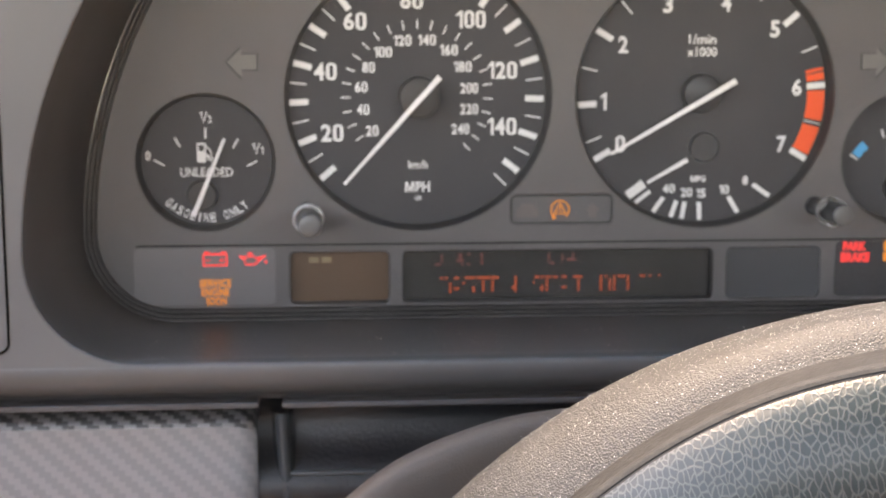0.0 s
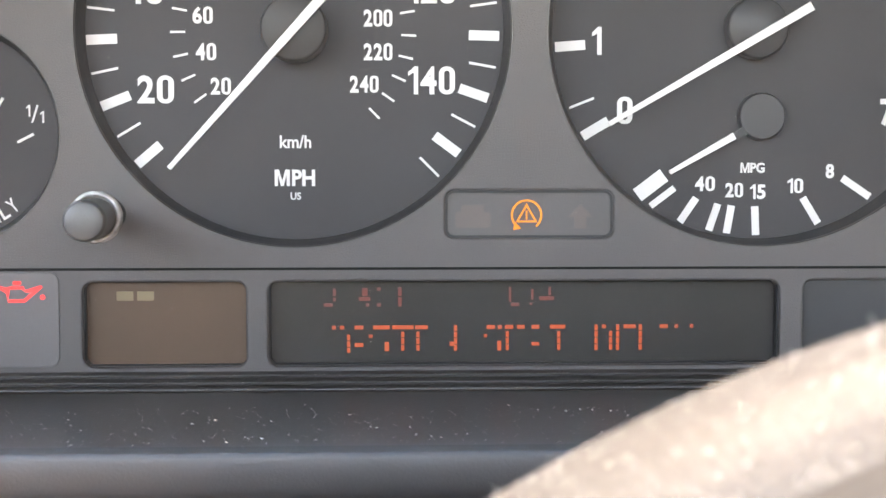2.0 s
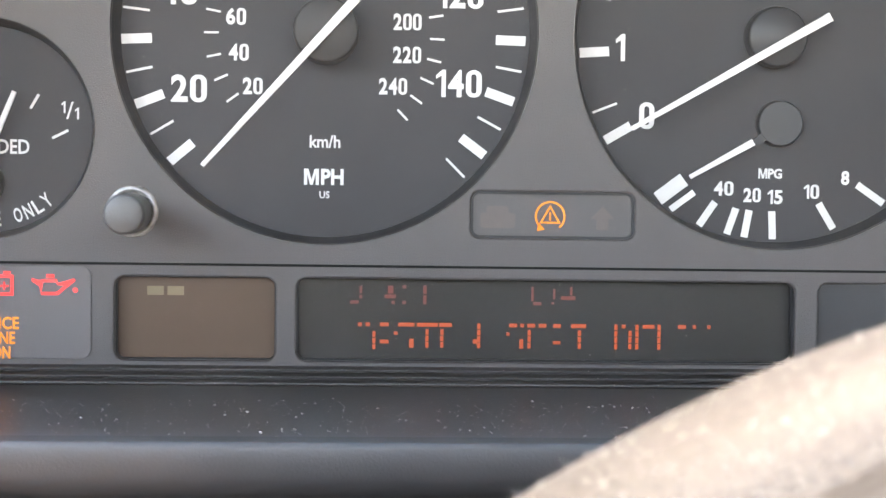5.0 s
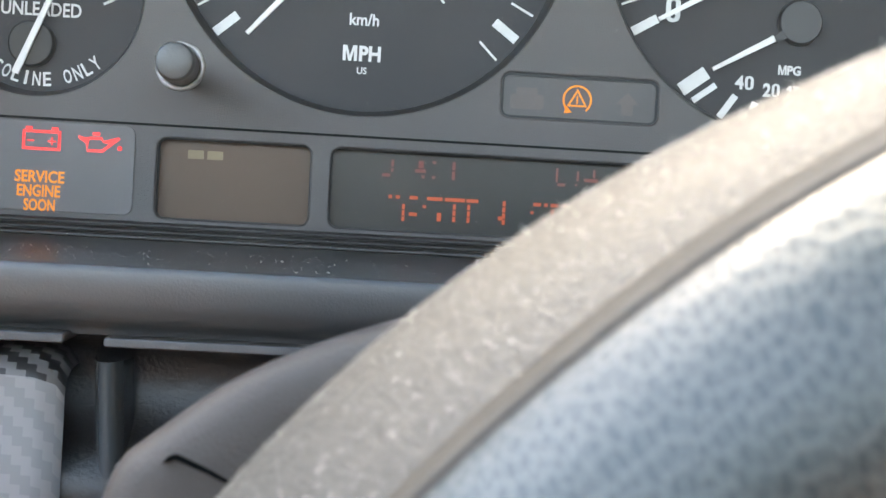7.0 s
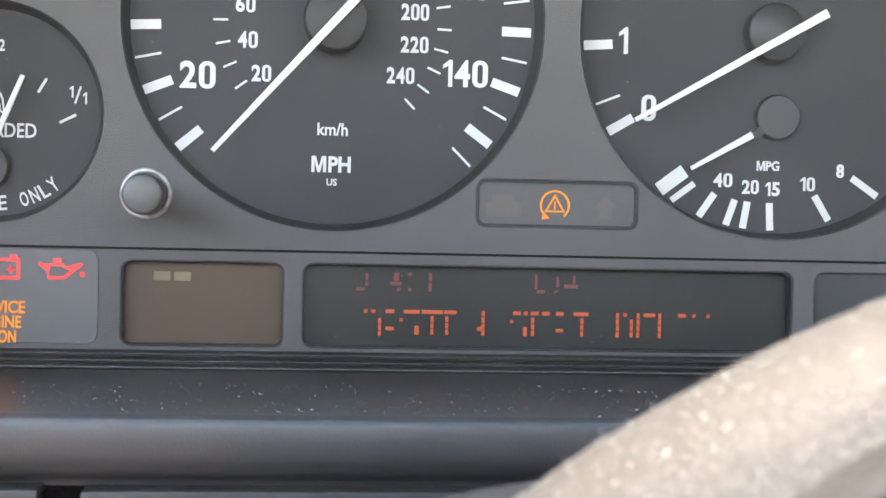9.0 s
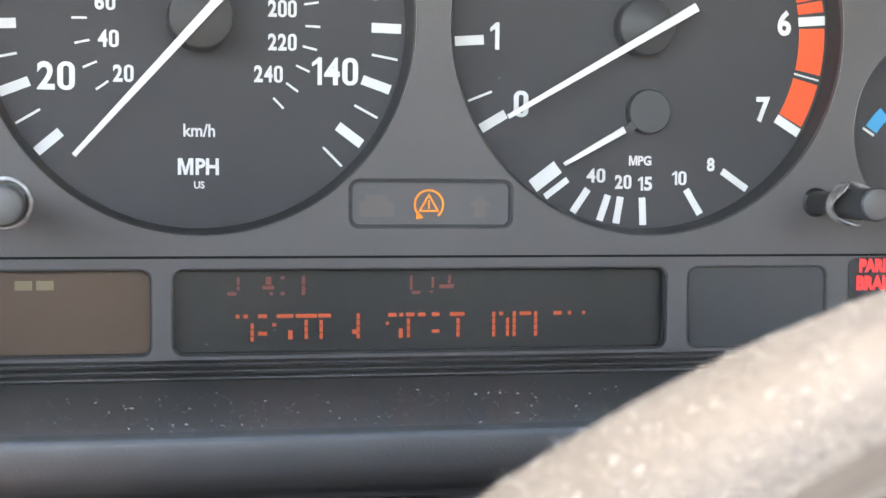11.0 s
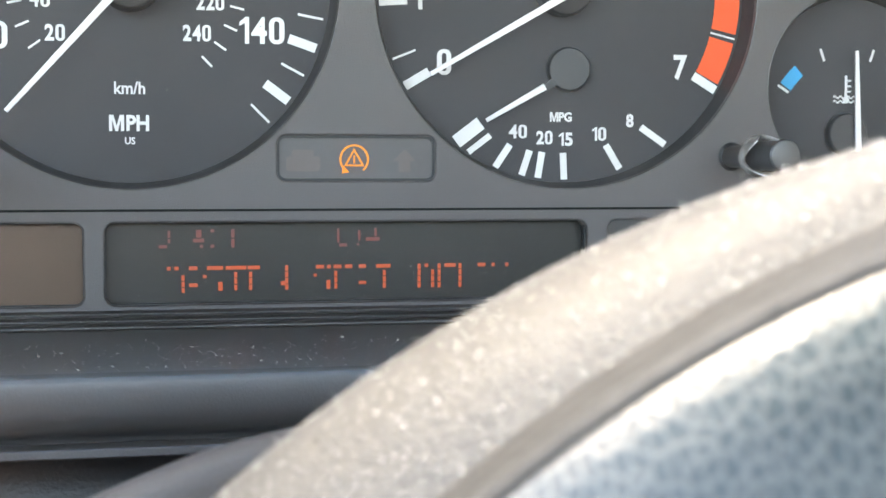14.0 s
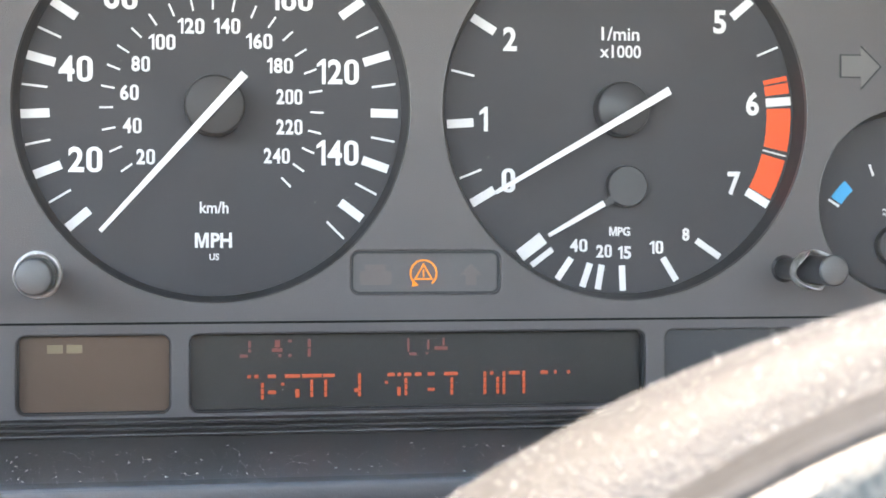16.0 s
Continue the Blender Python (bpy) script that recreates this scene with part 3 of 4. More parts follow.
# the curved line of letters
for i, ch in enumerate("GASOLINE ONLY"):
    if ch != " ":
        a = 226.5 + i * 6.85
        x, z = FUEL[0] + 0.0003 + 0.0209 * math.cos(radians(a)), FUEL[1] + 0.0209 * math.sin(radians(a))
        words(ch, x, z, 0.0007 if ch == "I" else 0.0019, 0.0034, 0.0003, WHITE, fuel, "letter", 0.015, a + 90)
pump = plate([box2(-0.0828, -0.0795, -0.0240, -0.0168, 0.0004), box2(-0.0822, -0.0801, -0.0198, -0.0175)], 0.0002, 0.0002)
link("pump_symbol", pump, WHITE, fuel).location.x = 0.0012
link("pump_hose", plate([[(-0.0795, -0.0177), (-0.0780, -0.0190), (-0.0774, -0.0205), (-0.0771, -0.0232), (-0.0776, -0.0238), (-0.0784, -0.0232), (-0.0785, -0.0212), (-0.0795, -0.0210), (-0.0795, -0.0214), (-0.0781, -0.0216), (-0.0780, -0.0230), (-0.0776, -0.0233), (-0.0775, -0.0229), (-0.0778, -0.0206), (-0.0783, -0.0193), (-0.0795, -0.0182)]], 0.0002, 0.0002), WHITE, fuel).location.x = 0.0012
needle((-0.0799, -0.0361), (-0.0713, -0.0150), (-0.0831, -0.0436), 0.0011, 0.0018, 0.0040, fuel, 0.0056, HUB)

temp = dial("temperature_gauge", TEMP, R_SMALL, "small black coolant temperature dial with blue mark")
link("blue_mark", plate([arc_band(TEMP[0] - 0.0004, -0.0347, 0.0193, 0.0228, 131, 146)], 0.0002, 0.0002), BLUE, temp)
link("red_mark", plate([arc_band(TEMP[0] - 0.0004, -0.0347, 0.0193, 0.0228, 34, 49)], 0.0002, 0.0002), ORANGE, temp)
for a, r0, r1 in ((148.5, 0.0193, 0.0228), (109.5, 0.0195, 0.0228), (70.5, 0.0195, 0.0228), (31.5, 0.0193, 0.0228)):
    me = tick_mesh("gauge_tick", r0, r1, 0.0006)
    put_tick(me, (TEMP[0] - 0.0006, -0.0345), a, temp)
link("thermometer_symbol", plate([box2(0.1836, 0.1843, -0.0258, -0.0198, 0.0003, 4)], 0.0002, 0.0002), WHITE, temp)
link("thermometer_bulb", plate([circle(0.18395, -0.0262, 0.0009, 20)], 0.00025, 0.0002), WHITE, temp)
for i in range(3):
    link("thermometer_line", plate([box2(0.1843, 0.1854, -0.0214 - 0.0014 * i, -0.0210 - 0.0014 * i)], 0.0002, 0.0002), WHITE, temp)
for i in range(2):
    for s in (-1, 1):
        wave = [(0.18395 + s * 0.0019 + 0.0016 * (j / 10 - 0.5) * 2, -0.0253 - 0.0012 * i + 0.0003 * math.sin(j * 1.26)) for j in range(11)]
        link("water_line", plate([wave + [(x, z - 0.0004) for x, z in wave[::-1]]], 0.0002, 0.0002), WHITE, temp)
needle((TEMP[0] - 0.0012, -0.0352), (0.1851, -0.0136), (0.1861, -0.0435), 0.0009, 0.0018, 0.0040, temp, 0.0056, HUB_DARK)

# turn arrows, printed and unlit
for s in (-1, 1):
    pts = [(MID + s * (MID - x), z) for x, z in ((-0.0704, 0.0129), (-0.0645, 0.0065), (-0.0645, 0.0098), (-0.0584, 0.0098), (-0.0584, 0.0161), (-0.0645, 0.0161), (-0.0645, 0.0186))]
    link("turn_arrow", plate([pts], FRONT + 0.0002, 0.0004), EDGE, cluster, "unlit dark turn arrow")
    cx = sum(p[0] for p in pts) / 7
    cz = sum(p[1] for p in pts) / 7
    link("turn_arrow_face", plate([[(cx + (x - cx) * 0.90, cz + (z - cz) * 0.88) for x, z in pts]], FRONT + 0.0004, 0.0004), ARROW, cluster)

# lamp panel between the dials
panel = link("lamp_panel", plate([box2(0.0339, 0.0728, -0.0475, -0.0362, 0.0022)], 0.0046, 0.002), PANEL, cluster, "sunken lamp panel")
ring_mark = plate([arc_band(0.0528, -0.0421, 0.00315, 0.00360, -50, 232, 40)], 0.0049, 0.0002)
link("warning_symbol_ring", ring_mark, AMBER, panel, "lit amber traction symbol")
link("warning_symbol_arrow", plate([[(0.0501, -0.0436), (0.0516, -0.0452), (0.0497, -0.0455)]], 0.0049, 0.0002), AMBER, panel)
tri = [(0.0528 + r * math.cos(radians(a)), -0.0423 + r * math.sin(radians(a))) for r, a in ((0.0029, 210), (0.0029, 330), (0.0029, 90))]
tri2 = [(0.0528 + r * math.cos(radians(a)), -0.0423 + r * math.sin(radians(a))) for r, a in ((0.0021, 210), (0.0021, 330), (0.0021, 90))]
link("warning_triangle", plate([tri, tri2], 0.0049, 0.0002), AMBER, panel)
link("warning_bar", plate([box2(0.05262, 0.05298, -0.0431, -0.0411)], 0.0049, 0.0002), AMBER, panel)
link("ghost_symbol", plate([box2(0.0364, 0.0446, -0.0450, -0.0414, 0.0008), ], 0.00475, 0.0002), GHOST, panel, "faint unlit car symbol")
link("ghost_symbol", plate([box2(0.0378, 0.0430, -0.0416, -0.0398, 0.0006)], 0.0048, 0.0002), GHOST, panel)
link("ghost_symbol", plate([[(0.0624, -0.0425), (0.0652, -0.0396), (0.0680, -0.0425), (0.0666, -0.0425), (0.0666, -0.0452), (0.0638, -0.0452), (0.0638, -0.0425)]], 0.00475, 0.0002), GHOST, panel)

def window_wall(x0, x1, z0, z1, inset, top, depth, owner):
    """The inner edge of an opening in the mask, coloured dark to paint its recess shade."""
    link("window_shade_edge", plate([box2(x0, x1, z0, z1, 0.0022), box2(x0 + inset, x1 - inset, z0 + inset, z1 - inset, 0.0016)], top, depth), EDGE, owner)


window_wall(0.0340, 0.0727, -0.0474, -0.0363, 0.0007, 0.0053, 0.001, panel)
# displays
small = link("trip_display", plate([box2(-0.0492, -0.0100, Z_BOT - 0.001, Z_TOP + 0.001, 0.0024)], 0.0016, 0.002), LCD_SMALL, cluster, "brownish blank display")
for x in (-0.0392, -0.0345):
    link("display_block", plate([box2(x - 0.0019, x + 0.0019, -0.0617, -0.0596)], 0.0018, 0.0002), SEG_OFF, small)
display = link("message_display", plate([box2(-0.0072, 0.1123, Z_BOT - 0.001, Z_TOP + 0.001, 0.0024)], 0.0014, 0.002), LCD, cluster, "dark message display with failing red segments")
blank = link("blank_display", plate([box2(0.1158, 0.1538, Z_BOT - 0.001, Z_TOP + 0.001, 0.0024)], 0.0046, 0.002), LCD_BLANK, cluster, "blank grey display")

for owner, x0, x1 in ((small, -0.0481, -0.0110), (display, -0.0063, 0.1114)):
    window_wall(x0, x1, Z_BOT - 0.0001, Z_TOP + 0.0001, 0.0003, 0.0046, 0.0028, owner)


def seg(x0, x1, y0, y1, mat, name):
    """A display segment, in display units of an eighth of a millimetre."""
    fx = lambda v: 0.0367 + (v - 849) * 0.0001264
    fz = lambda v: -0.0681 - (v - 681) * 0.000123
    link(name, plate([box2(fx(x0), fx(x1), fz(y1), fz(y0))], 0.0016, 0.0002), mat, display)


for x0, x1 in ((623, 630), (637, 645), (664, 680), (698, 728), (733, 772), (775, 798), (906, 921), (927, 934), (940, 955), (962, 976), (989, 1003), (1023, 1051), (1119, 1126), (1159, 1181), (1226, 1241), (1254, 1260), (1282, 1288)):
    seg(x0, x1, 678, 685, SEG, "segment")
for x, y0, y1 in ((653, 695, 729), (752, 690, 729), (780, 690, 729), (849, 678, 729), (944, 690, 729), (1039, 690, 729), (1108, 678, 729), (1135, 690, 726), (1148, 678, 729), (1190, 678, 729)):
    # each stem is a column of lit dots
    y = y0
    while y < y1 - 3:
        seg(x - 2.8, x + 2.8, y, min(y + 10.5, y1), SEG, "segment")
        y += 12.5
for x0, x1, y0, y1 in ((664, 680, 711, 718), (690, 697, 695, 701), (719, 727, 709, 726), (838, 847, 709, 717), (901, 907, 695, 701), (926, 933, 708, 726), (989, 1003, 711, 717)):
    seg(x0, x1, y0, y1, SEG, "segment")
for x0, x1, y0, y1 in ((625, 630, 608, 622), (625, 630, 625, 632), (608, 624, 636, 642), (678, 688, 607, 622), (672, 693, 624, 631), (685, 691, 636, 642), (705, 712, 606, 612), (705, 712, 636, 642), (744, 750, 606, 622), (744, 750, 625, 642), (947, 951, 606, 634), (951, 966, 636, 642), (988, 992, 610, 630), (1003, 1030, 624, 631), (1020, 1024, 606, 622), (985, 990, 636, 640)):
    seg(x0, x1, y0, y1, SEG_DIM, "faint_segment")

# lamp fields left and right of the displays
field = link("lamp_field", plate([box2(-0.1050, -0.0532, Z_BOT + 0.0002, -0.0548, 0.0024)], FRONT + 0.0004, 0.0007, 0.0002), BEZEL_LOW, cluster, "smooth grey lamp field")
for s in ([box2(-0.0810, -0.0719, -0.0626, -0.0578), box2(-0.0803, -0.0726, -0.0619, -0.0585)], [box2(-0.0803, -0.0787, -0.0578, -0.0570)], [box2(-0.0742, -0.0726, -0.0578, -0.0570)], [box2(-0.0799, -0.0782, -0.0606, -0.0602)], [box2(-0.0750, -0.0730, -0.0606, -0.0602)], [box2(-0.0742, -0.0738, -0.0613, -0.0594)]):
    link("battery_symbol", plate(s, FRONT + 0.0006, 0.0002), RED_LAMP, field)
can = [(-0.0678, -0.0585), (-0.0662, -0.0590), (-0.0648, -0.0587), (-0.0622, -0.0587), (-0.0618, -0.0596), (-0.0582, -0.0585), (-0.0578, -0.0590), (-0.0612, -0.0618), (-0.0618, -0.0624), (-0.0656, -0.0624), (-0.0660, -0.0604), (-0.0678, -0.0592)]
inner = [(-0.0652, -0.0594), (-0.0656, -0.0617), (-0.0622, -0.0617), (-0.0604, -0.0602), (-0.0618, -0.0601), (-0.0624, -0.0594)]
link("oil_can_symbol", plate([can, inner], FRONT + 0.0006, 0.0002), RED_LAMP, field)
link("oil_can_symbol", plate([box2(-0.0645, -0.0627, -0.0584, -0.0576)], FRONT + 0.0006, 0.0002), RED_LAMP, field)
link("oil_can_symbol", plate([circle(-0.0579, -0.0612, 0.0006, 16)], FRONT + 0.0006, 0.0002), RED_LAMP, field)
words("SERVICE", -0.0765, -0.0689, 0.0117, 0.0029, FRONT + 0.0006, AMBER, field, "lettering", 0.02)
words("ENGINE", -0.0766, -0.0723, 0.0102, 0.0029, FRONT + 0.0006, AMBER, field, "lettering", 0.02)
words("SOON", -0.0763, -0.0757, 0.0074, 0.0029, FRONT + 0.0006, AMBER, field, "lettering", 0.02)
for o in field.children:
    o.location = (0.0011, 0, 0.0008)
right = link("lamp_field", plate([box2(0.1585, 0.2120, Z_BOT + 0.0002, -0.0548, 0.0024)], FRONT + 0.0004, 0.0007, 0.0002), UNDER, cluster, "dark lamp field")
words("PARK", 0.1658, -0.0568, 0.0090, 0.0034, FRONT + 0.0006, RED_LAMP, right, "lettering", 0.05)
words("BRAKE", 0.1662, -0.0611, 0.0112, 0.0036, FRONT + 0.0006, RED_LAMP, right, "lettering", 0.05)
for i, w in enumerate((0.0080, 0.0064)):
    link("lettering_bar", plate([box2(0.1772, 0.1772 + w, -0.0585 - 0.0042 * i, -0.0551 - 0.0042 * i)], FRONT + 0.0006, 0.0002), AMBER, right)

# reset knobs
# each is a long pin that passes through a hole in the clear cover, with a scuffed clear collar round it
cap = turned([(0.0030, -0.001), (0.0030, 0.012), (0.0042, 0.013), (0.0043, 0.0365), (0.0042, 0.0378), (0.0038, 0.0386), (0.0032, 0.0389), (0.001, 0.0390)])
left_knob = part("reset_knob", soft(stand(cap, -0.0416, -0.0418, FRONT, 2.4)), KNOB, cluster, "round dark grey reset knob")
col = turned([(0.0045, 0.0205), (0.0056, 0.0208), (0.0057, 0.0222), (0.0054, 0.0236), (0.0050, 0.0240), (0.0046, 0.0236), (0.0045, 0.0224)])
part("collar", stand(col, -0.0416, -0.0416, FRONT, 2.4), CLEAR, left_knob, "scuffed clear collar")
hole = turned([(0.0036, -0.0002), (0.0036, 0.0003), (0.001, 0.0003)])
for x, z in ((0.1496, -0.0412), (-0.0416, -0.0418)):
    part("knob_bore", stand(hole.copy(), x, z, FRONT), UNDER, cluster)
hole.free()
cap = turned([(0.0026, 0.0), (0.0028, 0.0006), (0.0029, 0.0140), (0.0036, 0.0146), (0.0037, 0.0282), (0.0039, 0.0286), (0.0039, 0.0294), (0.0036, 0.0298)])
right_knob = part("reset_knob", soft(stand(cap, 0.1496, -0.0412, FRONT - 0.001, 2.6)), CAP, cluster, "dark reset knob beside the tachometer")
# end face in a lighter grey than the cap, painting the light on it
end = turned([(0.00355, 0.0296), (0.00355, 0.02985), (0.0033, 0.0300), (0.001, 0.0300)])
part("knob_face", soft(stand(end, 0.1496, -0.0412, FRONT - 0.001, 2.6)), KNOB, right_knob, "grey end face painted lighter as if lit")
col = turned([(0.0038, 0.0148), (0.0046, 0.0150), (0.0052, 0.0158), (0.0049, 0.0166), (0.0051, 0.0176), (0.0048, 0.0184), (0.0053, 0.0200), (0.0051, 0.0203), (0.0045, 0.0190), (0.0043, 0.0172), (0.0038, 0.0160)])
for v in col.verts:
    # the torn outer lip
    v.co.z += (0.0006 + 40 * max(v.co.z - 0.0180, 0) * 0.02) * math.sin(3 * math.atan2(v.co.y, v.co.x) + 0.6)
part("collar", stand(col, 0.1496, -0.0412, FRONT - 0.001, 2.6), CLEAR, right_knob, "torn clear collar")

# ---- binnacle and dashboard ----
LIP_Y = -0.0565


RIM1 = outline(0.1873, 3.2, 0.036, -0.0858, 0.045, 0.078)
binnacle = thing("binnacle", "black plastic funnel round the instrument cluster", "binnacle")
SEAL = 0.0041           # height of the seal below the mask
STEP = grow(RIM0, SEAL)
step = lambda f: [(a[0] + (b[0] - a[0]) * f, a[1] + (b[1] - a[1]) * f) for a, b in zip(STEP, RIM1)]
SEAL_Y = -0.0090
rings = []
for f, o in ((0.0, 0.0), (0.5, 0.0006), (0.8, 0.0005), (0.96, 0.0002), (1.0, 0.0)):
    rings.append([(x, SEAL_Y + (LIP_Y - SEAL_Y) * f, z) for x, z in grow(step(f), o)])
part("shelf", loft(rings), SHELF, binnacle, "dusty satin black shelf")
# hood that overhangs the top of the funnel
hood = curve_through([(-0.058, 0.0800), (-0.085, 0.0815), (-0.105, 0.0835), (-0.109, 0.0860), (-0.105, 0.0885), (-0.080, 0.0920), (-0.058, 0.0960)], 4)
part("hood", loft([[(x, y, z) for x in (-0.095, -0.05, MID, 0.15, 0.202)] for y, z in hood], closed=False), DASH, binnacle, "grained hood over the instruments")
# rubber seal with three ribs, standing between mask and shelf
rings = []
for i in range(49):
    f = i / 48
    bulge = abs(math.sin(f * math.pi * 3)) ** 0.7
    rings.append([(x, -0.0056 - 0.0028 * f - 0.0015 * bulge, z) for x, z in grow(RIM0, -0.0003 + (SEAL + 0.0004) * f)])
part("rubber_seal", loft(rings), RUBBER, binnacle, "ribbed black rubber seal")

# clear cover, bowed and leaning towards the driver; the knobs pass through it
PROFILE = curve_through([(-0.0818, -0.0086), (-0.0740, -0.0132), (-0.0600, -0.0196), (-0.0410, -0.0262), (-0.0150, -0.0330), (0.0200, -0.0395), (0.0550, -0.0440), (0.0850, -0.0465)], 5)
def cover_span(z):
    """Half the width of the funnel at that height."""
    return 0.1700 - (0.020 * ((-0.055 - z) / 0.027) ** 2 if z < -0.055 else 0.0) - 3.1 * (z + 0.05) ** 2 * (1 if z > -0.05 else 0) + 0.004


rings = [[(MID + cover_span(z) * (i / 24 - 1), y, z) for i in range(49)] for z, y in PROFILE]
cover_glass = part("clear_cover", loft(rings, closed=False), GLASS, cluster, "clear slightly dusty plastic cover with a painted veil of glare")
cover_glass.visible_shadow = False

dashboard = thing("dashboard", "warm grey moulded plastic dashboard", "dashboard", kind="structure")
face = plate([[(-0.45, -0.0892), (1.15, -0.0892), (1.15, 0.10), (0.30, 0.10), (MID, 0.115), (-0.20, 0.10), (-0.45, 0.10)], RIM1], -LIP_Y + 0.004, 0.022, 0.0009, 5)
rounded(face)
link("dash_face", face, DASH, dashboard, "grained warm grey dashboard face")
rings = [[(x, LIP_Y - 0.004 + d, z) for x in (-0.45, 1.15)] for d, z in ((0.004, 0.098), (0.10, 0.115), (0.45, 0.10), (0.75, 0.06))]
# soft roll under the face, which turns back to the moulding
roll = curve_through([(-0.0588, -0.0860), (-0.0602, -0.0862), (-0.0607, -0.0872), (-0.0605, -0.0900), (-0.0592, -0.0934), (-0.0571, -0.0957), (-0.0543, -0.0977), (-0.0508, -0.0994), (-0.0490, -0.1010)], 4)
part("under_roll", loft([[(x, y, z) for x in (-0.45, -0.2, 0.0, 0.2, 0.4, 1.15)] for y, z in roll], closed=False), DASH, dashboard, "soft rolled lower edge of the dashboard")
part("dash_top", loft(rings, closed=False), UNDER, dashboard)
# thin moulding under the face, left and right of the column
link("moulding", plate([box2(-0.0500, 1.15, -0.1028, -0.1008, 0.0006, 4)], 0.0565, 0.03, 0.0004), MOULD, dashboard, "thin grey moulding")
link("moulding", plate([box2(-0.45, -0.0580, -0.1022, -0.1002, 0.0006, 4)], 0.0580, 0.03, 0.0004), MOULD, dashboard)
# black recess below
rings = [[(x, y, z) for x in (-0.45, -0.3, 0.0, 0.3, 1.15)] for y, z in ((-0.050, -0.100), (-0.035, -0.104), (-0.030, -0.116), (-0.040, -0.125), (-0.048, -0.132), (-0.046, -0.142), (-0.030, -0.160), (-0.025, -0.40))]
part("lower_panel", loft(rings, closed=False), UNDER, dashboard, "black lower dashboard panel")

trim = thing("trim_panel", "silver carbon weave film over a dashboard trim panel", "trim panel")
SECTION = ((0, 1), (0.62, 1), (0.80, 0.985), (0.93, 0.95), (0.985, 0.90), (1, 0.86), (1.02, 0.3), (1.02, -0.5), (1, -1), (0, -1))


def trim_skin(points, name, mat, label):
    rings = []
    for x, k in ((-0.45, 1), (-0.072, 1), (-0.065, 0.99), (-0.0605, 0.95), (-0.0590, 0.88)):
        rings.append([(x, -0.020 - 0.032 * k * cy, -0.1500 + 0.0465 * k * cz) for cy, cz in points])
    part(name, loft(rings, closed=False), mat, trim, label)


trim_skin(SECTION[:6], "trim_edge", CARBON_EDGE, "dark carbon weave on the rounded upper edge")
trim_skin(SECTION[5:], "trim_face", CARBON, "scuffed silver weave face, paled with painted glare")
ventside = thing("trim_end", "black plastic end piece beside the trim panel", "trim end")
rings = []
for k in range(9):
    z = -0.107 - 0.095 * k / 8
    bow = 0.0022 * math.sin(k / 8 * math.pi)
    rings.append([(-0.0510 + bow + w * math.cos(radians(b)), -0.034 + 0.014 * math.sin(radians(b)), z) for b in range(180, 361, 20) for w in (0.0040,)])
part("end_piece", loft(rings, closed=False), GLOSS, ventside, "glossy curved upright edge")
bm = loft([[(x, y, z) for y, z in ((-0.030, -0.1290), (-0.046, -0.1285), (-0.047, -0.1292), (-0.046, -0.1300), (-0.030, -0.1305))] for x in (-0.0500, -0.046, -0.024, -0.018)])
ledge = part("ledge", bm, KNOB, dashboard, "thin glossy ledge in the black recess")
link("switch_panel_edge", plate([box2(-0.1800, -0.1392, -0.0815, 0.0100, 0.004), box2(-0.1790, -0.1400, -0.0807, 0.0090, 0.0034)], 0.0609, 0.0015), SLOT, dashboard, "dark gap round a switch panel")

# ---- steering column shroud ----
column = thing("steering_column_cover", "grey plastic steering column cover with a slot", "column cover")
# half of the section about its middle: a flat roof that falls to a shoulder, an upright side
half = curve_through([(0.0, 0.0800), (-0.033, 0.0770), (-0.0537, 0.0712), (-0.0704, 0.0635), (-0.0834, 0.0538), (-0.0876, 0.0498), (-0.0902, 0.0430), (-0.0908, 0.0310), (-0.0913, 0.0), (-0.085, -0.039), (-0.055, -0.070), (0.0, -0.0805)], 6)
loop = half + [(-u, w) for u, w in half[-2:0:-1]]
rings = []
for y, k, cz in ((-0.02, 0.90, -0.220), (-0.05, 0.93, -0.204), (-0.08, 0.96, -0.189), (-0.11, 0.98, -0.1745), (-0.130, 0.995, -0.1645), (-0.137, 0.996, -0.1615), (-0.1415, 0.988, -0.161), (-0.1437, 0.972, -0.161), (-0.1449, 0.945, -0.161), (-0.1454, 0.90, -0.161), (-0.1456, 0.5, -0.161), (-0.1457, 0.2, -0.161)):
    k /= 0.99
    rings.append([(0.055 + u * k, y, cz + w * k) for u, w in loop])
cover = part("cover", loft(rings, caps=True), SHROUD, column)
# a hooked straight slot and a curved one below it
slot = [(-0.0257, -0.1100), (-0.0249, -0.1090), (-0.0237, -0.1085), (-0.0190, -0.1104), (-0.0142, -0.1128), (-0.0144, -0.1133), (-0.0190, -0.1112), (-0.0236, -0.1094), (-0.0246, -0.1097)]
link("slot", plate([slot], 0.1459, 0.003), SLOT, cover, "black hooked slot")
link("slot", plate([arc_band(-0.0217, -0.1221, 0.0049, 0.0055, 55, 190)], 0.1459, 0.003), SLOT, cover, "black curved slot")

# ---- steering wheel ----
WHEEL = Vector((0.1271, -0.2302, -0.2253))
WN = Vector((-0.3261, -0.9435, 0.0587)).normalized()
WU = Vector((0.9453, -0.3252, 0.0248)).normalized()
WV = WN.cross(WU) * (1 if WN.cross(WU).z > 0 else -1)
R_WHEEL = 0.1906
wheel = thing("steering_wheel", "worn leather steering wheel with dusty pale rim", "steering wheel", WHEEL)


